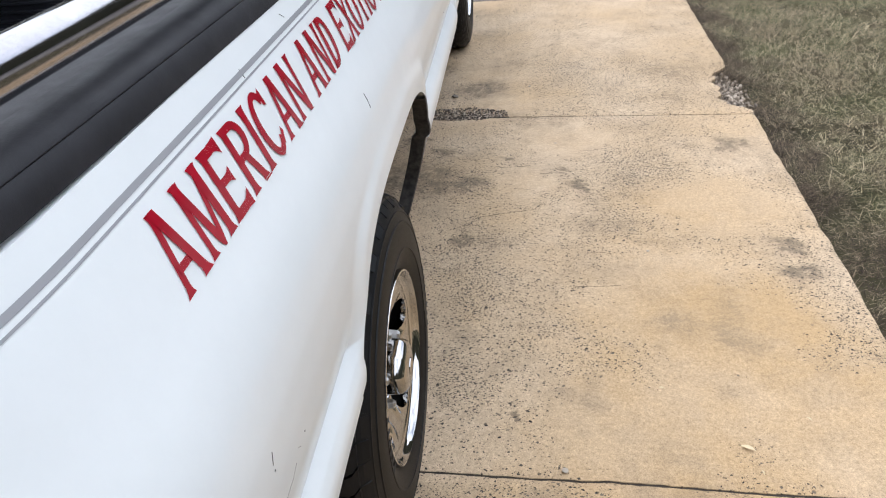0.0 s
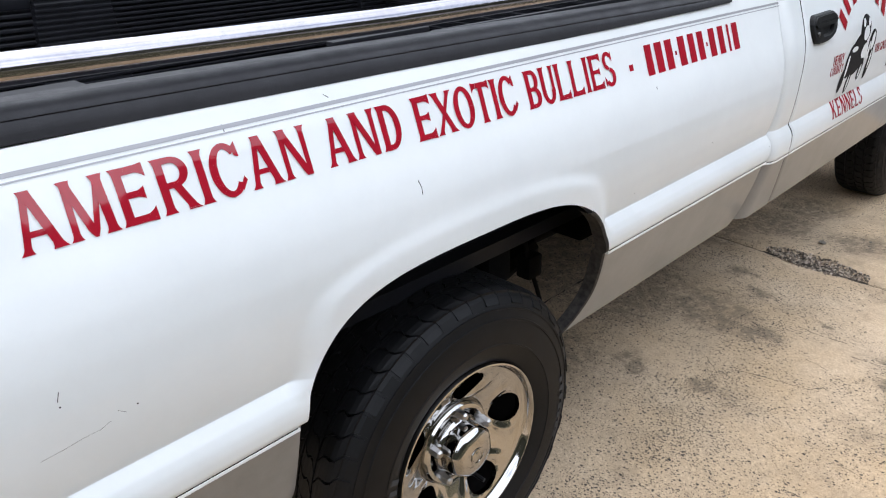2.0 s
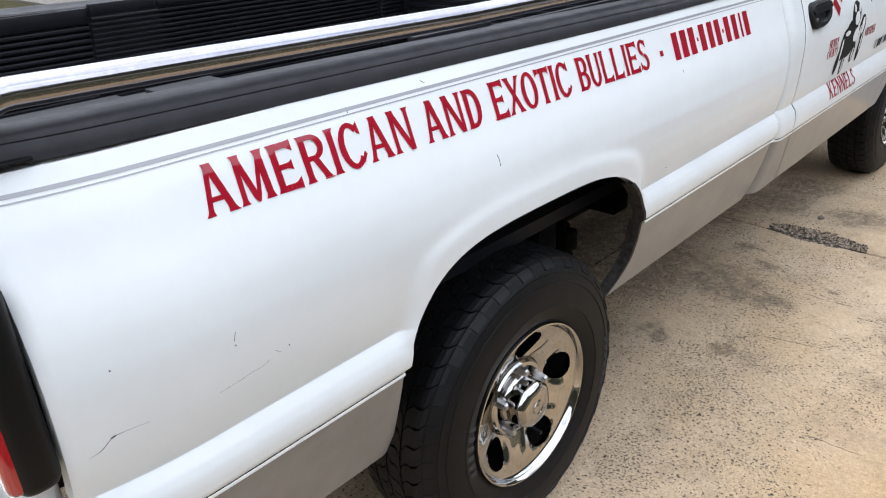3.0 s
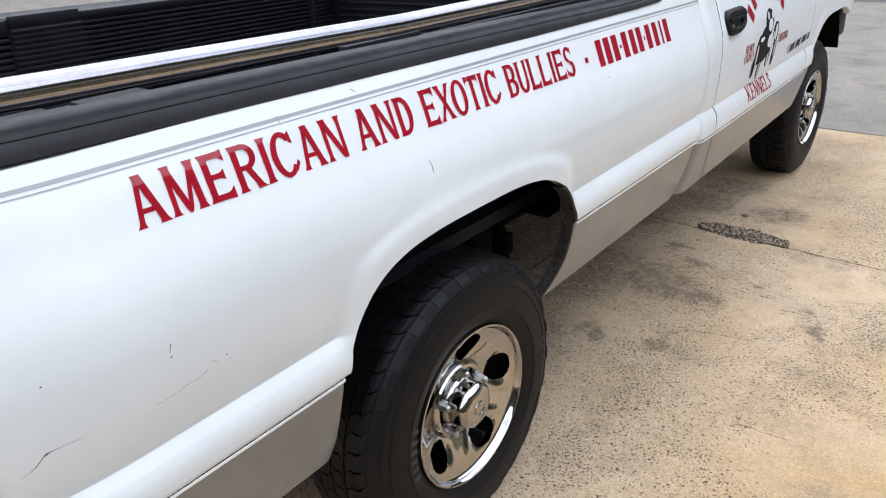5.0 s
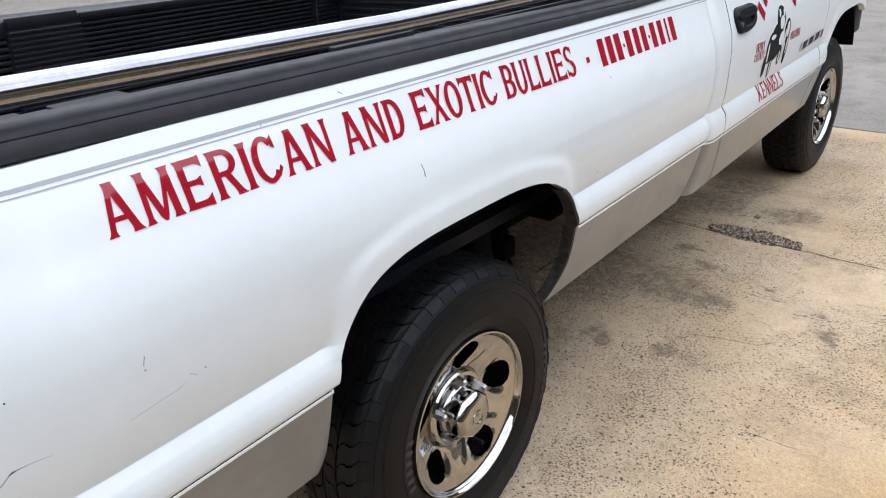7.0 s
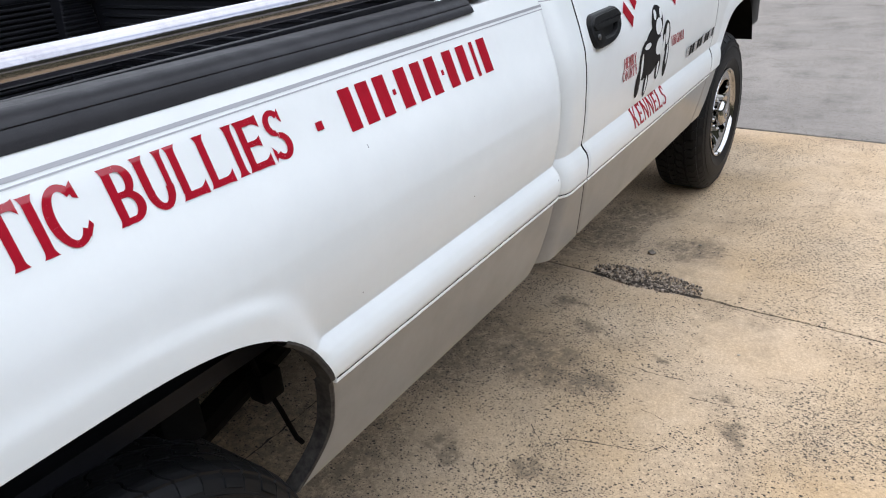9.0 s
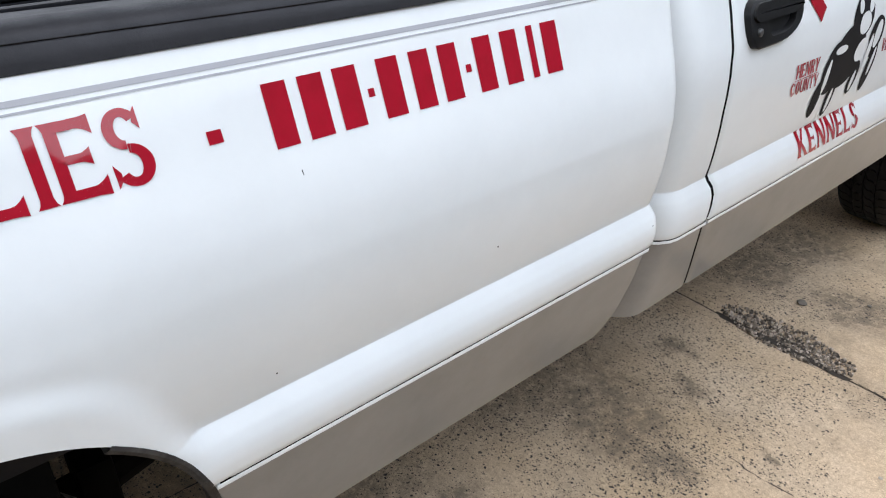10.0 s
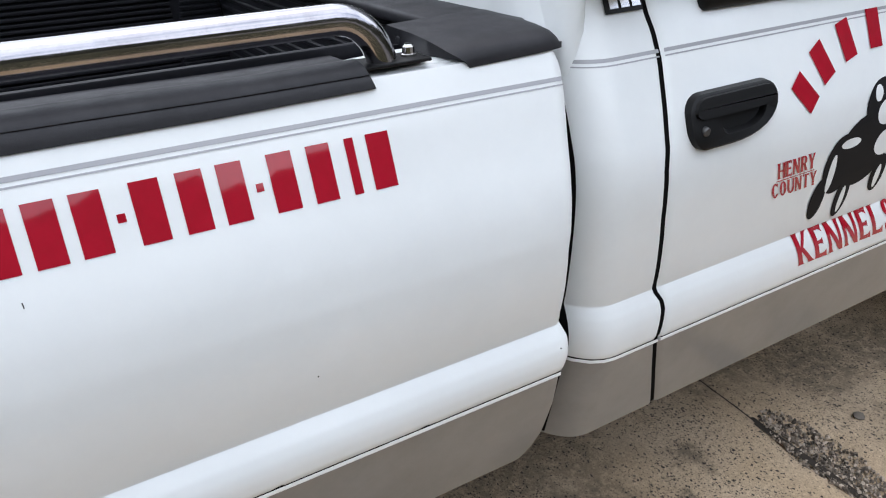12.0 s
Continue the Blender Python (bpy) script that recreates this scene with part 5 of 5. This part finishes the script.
wheel_at(0.0, REAR, 0.380, 0, 8.6)
wheel_at(-0.085, FRONT + 0.015, 0.384, 0, 40)
wheel_at(2 * CENTRE, REAR, 0.380, 180, 30)
wheel_at(2 * CENTRE + 0.085, FRONT, 0.384, 180, 5)

# underbody
EDGE = shader("worn_edge_strip", (0.03, 0.027, 0.025), 0.7, spec=0.25)
base_to(EDGE, ramp(EDGE, noise_of(EDGE, 60.0, 5.0), (0.35, (0.016, 0.014, 0.013)), (0.7, (0.055, 0.049, 0.044))))
rim_line = [(side_x(FORE_LOW(z), z) - 0.001, FORE_LOW(z), z) for z in [0.880 - 0.0119 * k for k in range(32)]]
rim_line += [(rim_line[-1][0] - 0.012 * k, rim_line[-1][1] - 0.022 * k, rim_line[-1][2] - 0.006 * k + 0.0012 * k * k) for k in (1, 2, 3)]
for sgn in (1, -1):
    bm = bmesh.new()
    rows = []
    for x, y, z in rim_line:
        x = x if sgn == 1 else 2 * CENTRE - x
        inward = Vector((-y, 0.62 - z)).normalized()
        rows.append([bm.verts.new((x + sgn * dx, y + inward.x * d, z + inward.y * d)) for dx, d in ((0.002, -0.0015), (0.0035, 0.003), (0.001, 0.009), (-0.032, 0.009), (-0.032, -0.0015))])
    for a, b in zip(rows, rows[1:]):
        for k in range(5):
            bm.faces.new((a[k], a[(k + 1) % 5], b[(k + 1) % 5], b[k]))
    bmesh.ops.recalc_face_normals(bm, faces=bm.faces)
    part("arch_edge_strip", bm, EDGE, truck, "worn dark edge strip of the wheel opening")
for yc, x in ((REAR, 0.0), (FRONT, -0.05)):
    for sgn, x0 in ((1, x - 0.075), (-1, 2 * CENTRE - x + 0.075)):
        bm = bmesh.new()
        rows = []
        for k in range(25):
            a0 = 66 if yc == REAR else 15
            a = radians(a0 + (180 - a0) * k / 24)
            y, z = yc + (0.50 if yc == REAR else 0.475) * math.copysign(abs(math.cos(a)) ** 0.8, math.cos(a)), 0.50 + 0.47 * math.sin(a) ** 0.8
            rows.append([bm.verts.new((x0 - sgn * d, y, z)) for d in ((0.0 if yc == REAR else -0.045), 0.10, 0.33)])
        for r0, r1 in zip(rows, rows[1:]):
            for k in range(2):
                bm.faces.new((r0[k], r0[k + 1], r1[k + 1], r1[k]))
        part("wheel_house", bm, DARK, truck, "black inner wheel house")
for x in (CENTRE - 0.42, CENTRE + 0.42):
    part("frame_rail", boxed((x - 0.04, -1.05, 0.60), (x + 0.04, 4.0, 0.72), 0.01), DARK, truck)
    part("leaf_spring", tube([(x + 0.1, -0.68, 0.52), (x + 0.1, -0.35, 0.43), (x + 0.1, 0.0, 0.40), (x + 0.1, 0.35, 0.43), (x + 0.1, 0.70, 0.53)], 0.036, 8), DARK, truck)
    part("spring_clamp", boxed((x + 0.055, 0.335, 0.375), (x + 0.145, 0.395, 0.505), 0.008), DARK, truck)
    part("shock_absorber", tube([(x + 0.17, 0.16, 0.34), (x + 0.15, 0.30, 0.72)], 0.026, 12), DARK, truck)
part("rear_axle", tube([(2 * CENTRE + 0.12, 0, 0.38), (CENTRE - 0.16, 0, 0.38), (CENTRE, 0, 0.38), (CENTRE + 0.16, 0, 0.38), (-0.12, 0, 0.38)], [0.05, 0.05, 0.16, 0.05, 0.05], 16), DARK, truck)
part("front_axle", tube([(2 * CENTRE + 0.18, FRONT, 0.38), (CENTRE, FRONT, 0.33), (-0.18, FRONT, 0.38)], 0.05, 12), DARK, truck)
part("hanging_cable", tube([(-0.27, 0.50, 0.66), (-0.265, 0.515, 0.58), (-0.25, 0.535, 0.50), (-0.235, 0.55, 0.42), (-0.23, 0.56, 0.40)], 0.006, 8), DARK, truck, "black cable hanging in the wheel house")
part("cable_clip", boxed((-0.30, 0.50, 0.53), (-0.25, 0.56, 0.60), 0.008), DARK, truck)
# crossmembers, tank and spare tyre are unseen, added to block light underneath
for y in (-0.85, -0.45, 0.25, 0.62, 1.0):
    part("crossmember", boxed((2 * CENTRE + 0.14, y - 0.04, 0.66), (-0.14, y + 0.04, 0.754), 0.008), DARK, truck)
part("fuel_tank", boxed((CENTRE - 0.74, 0.55, 0.27), (CENTRE - 0.47, 2.0, 0.66), 0.05, 3), DARK, truck)
part("spare_tyre", lathe([(0.16, -0.1), (0.36, -0.1), (0.385, -0.06), (0.385, 0.06), (0.36, 0.1), (0.16, 0.1)], 40), RUBBER, truck, at=pose(CENTRE, -0.62, 0.52, 0, 90, 0))
part("gearbox", boxed((CENTRE - 0.18, 1.9, 0.34), (CENTRE + 0.18, 3.1, 0.62), 0.06, 3), DARK, truck)
part("drive_shaft", tube([(CENTRE, 0.1, 0.40), (CENTRE, 1.95, 0.46)], 0.045, 12), DARK, truck)
part("exhaust_pipe", tube([(CENTRE + 0.3, 3.0, 0.42), (CENTRE + 0.3, 0.9, 0.40), (CENTRE + 0.32, -0.9, 0.44)], 0.035, 12), DARK, truck)

# ---- ground ----
bm = bmesh.new()
box(bm, (-600, -600, -0.5), (600, 600, -0.055))
tagged(part("ground", bm, SOIL, None, smooth=False), "dry winter turf and bare soil", "ground", kind="structure")

drive = thing("driveway", "weathered tan concrete driveway with exposed pebbles and joints", "driveway", kind="structure")
POT = Vector((-0.058, 2.322))


def edge_x(y):
    """The ragged right edge of the driveway."""
    broken = float(smoothstep(2.29, 2.40, y)) * (1 - float(smoothstep(2.78, 2.93, y))) * (0.105 + 0.05 * noise.noise((y * 14.0, 6.0, 0.0)))
    return 1.308 - broken + 0.020 * (y - 0.6) + 0.009 * noise.noise((y * 2.3, 0.3, 0.0)) + 0.008 * noise.noise((y * 11.0, 2.0, 0.0))


JOINTS = (-4.35, -2.17, 0.022, 2.263, 4.46)


def joint_y(k, x):
    return JOINTS[k] - 0.05 * (x - 0.2) + 0.006 * noise.noise((x * 3.0, k * 7.0, 0.0)) + 0.003 * noise.noise((x * 16.0, k * 7.0, 2.0))


def ground_z(x, y):
    """The slabs' slight unevenness."""
    return 0.004 * noise.noise((x * 0.8, y * 0.8, 5.0)) - 0.002


def slab(k):
    """One poured slab, with worn edges and its hollow where the joint has broken out."""
    bm = bmesh.new()
    nx, ny = 210, 84
    g = []
    for i in range(nx + 1):
        col = []
        for j in range(ny + 1):
            v = j / ny
            v = v - 0.018 * math.sin(2 * math.pi * v) * 2
            u = (i / nx) ** 0.8
            y_mid = JOINTS[k] * (1 - v) + JOINTS[k + 1] * v
            right = edge_x(y_mid)
            x = -3.6 + (right + 3.6) * u
            y0, y1 = joint_y(k, x) + 0.003 + 0.004 * abs(noise.noise((x * 38, k, 0.0))), joint_y(k + 1, x) - 0.003 - 0.005 * abs(noise.noise((x * 31, k, 5.0)))
            y = y0 + (y1 - y0) * v
            z = ground_z(x, y)
            for d in (y - y0, y1 - y, right - x):
                z -= 0.007 * max(0.0, 1 - d / 0.016) ** 2
            # broken hollow along the joint
            px, py = (x - POT.x) / 0.25, (y - POT.y + 0.06 * (x - POT.x)) / 0.088
            h = math.hypot(px, py) + 0.20 * noise.noise((x * 9, y * 9, 3.0))
            if h < 1:
                z -= 0.024 * (1 - h) ** 0.4 + 0.006 * noise.noise((x * 50, y * 50, 0))
            col.append(bm.verts.new((x, y, z)))
        g.append(col)
    for i in range(nx):
        for j in range(ny):
            bm.faces.new((g[i][j], g[i + 1][j], g[i + 1][j + 1], g[i][j + 1]))
    rim = [e for e in bm.edges if e.is_boundary]
    out = bmesh.ops.extrude_edge_only(bm, edges=rim)["geom"]
    for v in out:
        if isinstance(v, bmesh.types.BMVert):
            v.co.z = -0.11
    bmesh.ops.recalc_face_normals(bm, faces=bm.faces)
    return bm


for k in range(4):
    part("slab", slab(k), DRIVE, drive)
for k in range(5):
    bm = bmesh.new()
    rows = []
    for i in range(161):
        x = -3.55 + 4.79 * i / 160
        rows.append([bm.verts.new((x, joint_y(k, x) + dy, -0.009 + dz + 0.003 * noise.noise((x * 30, k, 2.0)))) for dy, dz in ((-0.012, 0.0), (0.0, -0.002), (0.012, 0.0))])
    for a, b in zip(rows, rows[1:]):
        for j in range(2):
            bm.faces.new((a[j], b[j], b[j + 1], a[j + 1]))
    bmesh.ops.recalc_face_normals(bm, faces=bm.faces)
    part("joint_dirt", bm, CRACK, drive, "dark dirt in the slab joint")
part("joint_filler", boxed((-3.58, -4.0, -0.12), (1.24, 4.25, -0.032)), CRACK, drive, smooth=False)


def crack(points, width):
    """A dark ragged crack along points on the slabs."""
    bm = bmesh.new()
    rows = []
    for (xa, ya), (xb, yb) in zip(points, points[1:]):
        n = max(3, int(math.hypot(xb - xa, yb - ya) / 0.006))
        d = Vector((ya - yb, xb - xa)).normalized()
        for k in range(n):
            t = k / n
            x, y = xa + (xb - xa) * t, ya + (yb - ya) * t
            j = 0.006 * noise.noise((x * 22, y * 22, 1.0)) + 0.003 * noise.noise((x * 90, y * 90, 6.0))
            w = width * max(0.15, 0.5 + 0.9 * noise.noise((x * 45, y * 45, 9.0)))
            rows.append([bm.verts.new((x + d.x * (j + s * w), y + d.y * (j + s * w), ground_z(x, y) + h)) for s, h in ((-1, 0.0002), (0, 0.0007), (1, 0.0002))])
    for a, b in zip(rows, rows[1:]):
        for k in range(2):
            bm.faces.new((a[k], b[k], b[k + 1], a[k + 1]))
    bmesh.ops.recalc_face_normals(bm, faces=bm.faces)
    return bm


for points, width in (
    (((0.105, 1.708), (0.201, 1.701), (0.290, 1.706)), 0.0018), (((0.065, 1.269), (0.127, 1.296), (0.190, 1.307), (0.292, 1.332)), 0.0020),
    (((0.292, 1.332), (0.325, 1.372)), 0.0016), (((-0.050, 1.286), (-0.01, 1.25), (0.030, 1.203)), 0.0016),
    (((0.214, 1.506), (0.305, 1.484)), 0.0012), (((0.323, 1.630), (0.416, 1.638), (0.531, 1.664)), 0.0018), (((0.504, 1.842), (0.58, 1.85), (0.653, 1.868)), 0.0012),
    (((0.284, 1.382), (0.350, 1.368)), 0.0011), (((0.663, 1.616), (0.735, 1.603)), 0.0012), (((0.407, 0.818), (0.50, 0.812), (0.583, 0.819)), 0.0012), (((0.491, 1.025), (0.58, 1.007)), 0.0010),
    # the lengthwise slab joint under the truck, drawn like a crack
    (((-0.715, -2.0), (-0.720, 0.0), (-0.722, 2.25)), 0.0035),
    (((0.20, 2.262), (0.34, 2.242), (0.52, 2.236)), 0.0022), (((0.30, 2.228), (0.45, 2.20)), 0.0014),
):
    part("crack", crack(points, 1.4 * width), CRACK, drive, smooth=False)

road = thing("street", "grey concrete street apron beyond the driveway", "street", kind="structure")
for i in range(3):
    bm = boxed((-40, 4.472 + 2.52 * i, -0.12), (40, 4.472 + 2.51 * (i + 1), -0.004 - 0.002 * i), 0.004, 1)
    for v in bm.verts:
        v.co.y -= 0.05 * (v.co.x - 0.2)
    part("apron_slab", bm, STREET, road, smooth=False)
bm = boxed((-60, 12.05, -0.12), (60, 22.0, -0.03))
for v in bm.verts:
    v.co.y -= 0.05 * (v.co.x - 0.2)
part("asphalt", bm, ASPHALT, road, "dark asphalt", smooth=False)

rng = random.Random(4)


def stones(name, places, material, label, category):
    bm = bmesh.new()
    for x, y, z, s in places:
        geo = bmesh.ops.create_icosphere(bm, subdivisions=1, radius=s)
        m = Matrix.Translation((x, y, z)) @ Euler((rng.random() * 6, rng.random() * 6, rng.random() * 6)).to_matrix().to_4x4() @ Matrix.Diagonal((1.0, 0.55 + 0.5 * rng.random(), 0.5 + 0.3 * rng.random(), 1))
        bmesh.ops.transform(bm, matrix=m, verts=geo["verts"])
        for v in geo["verts"]:
            v.co += Vector((rng.uniform(-1, 1), rng.uniform(-1, 1), rng.uniform(-1, 1))) * s * 0.34
    return tagged(part(name, bm, material, None, smooth=False), label, category, kind="stuff")


spots = []
while len(spots) < 1700:
    a, r = rng.uniform(0, 2 * math.pi), rng.random() ** 0.62
    x, y = POT.x + 0.232 * r * math.cos(a), POT.y + 0.078 * r * math.sin(a) * (1 + 0.5 * noise.noise((math.cos(a) * 3, math.sin(a) * 3, 4.0)))
    spots.append((x, y - 0.06 * (x - POT.x), -0.017 + 0.011 * r * r, 0.0016 + 0.0062 * rng.random() ** 1.8))
stones("joint_gravel", spots, GRAVEL, "dark loose gravel in the broken joint", "gravel")
spots = [(1.285 + rng.gauss(0, 0.040), 2.54 + rng.gauss(0, 0.13), -0.050 + 0.028 * rng.random(), 0.003 + 0.009 * rng.random() ** 2.2) for _ in range(1300)]
stones("edge_gravel", spots, PALE_GRAVEL, "pale loose gravel at the broken slab corner", "gravel")

# an unseen dark ring all round, added to block low sky and darken reflections
FAR = shader("unseen_backdrop", (0.05, 0.055, 0.035), 0.95, spec=0.1)
base_to(FAR, ramp(FAR, noise_of(FAR, 0.8, 9.0, 0.75), (0.3, (0.02, 0.022, 0.014)), (0.7, (0.09, 0.085, 0.06))))
bm = bmesh.new()
rows = []
for k in range(241):
    a = 2 * math.pi * k / 240
    h = 13.5 + 2.5 * noise.noise((math.cos(a) * 6, math.sin(a) * 6, 2.0)) + 1.6 * noise.noise((math.cos(a) * 25, math.sin(a) * 25, 2.0))
    r = 34 + 3 * noise.noise((math.cos(a) * 9, math.sin(a) * 9, 8.0))
    rows.append([bm.verts.new((r * math.cos(a), r * math.sin(a) + 1, z)) for z in (-0.3, h * 0.5, h)])
for a, b in zip(rows, rows[1:]):
    for k in range(2):
        bm.faces.new((a[k], b[k], b[k + 1], a[k + 1]))
tagged(part("backdrop", bm, FAR, None, smooth=False), "unseen dark ring shaped like far trees, added to block low light", "backdrop", kind="structure")

# small litter on the slabs
LEAF = shader("dry_leaf", (0.55, 0.45, 0.29), 0.8, spec=0.2)
CHIP = shader("stone_chip", (0.3, 0.25, 0.2), 0.85)
ci = node(CHIP, "ShaderNodeObjectInfo")
base_to(CHIP, ramp(CHIP, ci.outputs["Random"], (0.0, (0.12, 0.10, 0.08)), (1.0, (0.42, 0.36, 0.29))))
for x, y, turn, size in ((0.814, 0.118, -25, 0.018), (0.99, 0.22, 130, 0.008), (0.635, 0.33, 170, 0.008), (0.831, 0.042, 100, 0.007)):
    bm = bmesh.new()
    mid = [bm.verts.new((size * (t - 0.5) * 2, 0, 0.002 + 0.25 * size * math.sin(math.pi * t))) for t in (0, 0.25, 0.5, 0.75, 1)]
    for sgn in (1, -1):
        rim = [bm.verts.new((v.co.x * 0.96, sgn * size * 0.34 * math.sin(math.pi * (0.06 + 0.88 * k / 4)), v.co.z + 0.0015)) for k, v in enumerate(mid)]
        for k in range(4):
            f = (mid[k], mid[k + 1], rim[k + 1], rim[k])
            bm.faces.new(f if sgn == 1 else f[::-1])
    leaf = part("dry_leaf", bm, LEAF, None, at=pose(x, y, 0.001, 0, 0, turn))
    tagged(leaf, "small curled dry leaf lying on the concrete", "leaf", "leaves on the driveway")
for x, y, size in ((-0.115, 2.545, 0.017), (0.045, 2.70, 0.008), (0.280, 2.654, 0.008), (0.397, 1.926, 0.006), (0.690, 1.018, 0.006), (0.358, 0.036, 0.009)):
    bm = bmesh.new()
    bmesh.ops.create_icosphere(bm, subdivisions=2, radius=size)
    for v in bm.verts:
        v.co *= 1 + 0.35 * noise.noise(v.co * 60)
        v.co.z *= 0.35
    tagged(part("stone_chip", bm, CHIP, None, smooth=False, at=pose(x, y, 0.25 * size, 0, 0, 30)), "small flat stone chip on the concrete", "stone", "stone chips on the driveway")

# matted winter grass
verts, faces = [], []
for count in range(330000):
    far = count >= 260000
    y = rng.uniform(-7.0, 4.3) if far else 4.3 - abs(rng.gauss(0, 2.2))
    x = edge_x(y) - 0.015 + (rng.random() ** 1.2 * 9.0 if far else min(rng.expovariate(1.15), 6.0))
    n = noise.noise((x * 1.6, y * 1.6, 7.0))
    bare = noise.noise((x * 3.2, y * 3.2, 3.0)) + 0.6 * noise.noise((x * 13, y * 13, 9.0)) + 0.8 * min(0.3, x - edge_x(y)) - 0.1
    if rng.random() < 0.75 * float(smoothstep(0.05, -0.35, bare)):
        continue
    long = rng.uniform(0.015, 0.062) * (1 + 0.5 * n)
    a = rng.uniform(0, 2 * math.pi)
    lift = rng.uniform(0.03, 0.75) ** 1.5
    dx, dy = math.cos(a), math.sin(a)
    w = rng.uniform(0.0004, 0.0014) * (2.2 if far else 1.0)
    z = -0.056 + 0.03 * (1 + n) * rng.random()
    b = len(verts)
    for t, h in ((0.0, 0.0), (0.5, 0.62), (1.0, 1.0)):
        cx, cy, cz = x + dx * long * t, y + dy * long * t, z + long * lift * h
        ww = w * (1 - 0.8 * t)
        verts += [(cx - dy * ww, cy + dx * ww, cz), (cx + dy * ww, cy - dx * ww, cz)]
    faces += [(b, b + 1, b + 3, b + 2), (b + 2, b + 3, b + 5, b + 4)]
me = bpy.data.meshes.new("grass")
me.from_pydata(verts, [], faces)
me.materials.append(STRAW)
tagged(new("grass", me), "matted straw and green winter grass", "grass", kind="stuff")
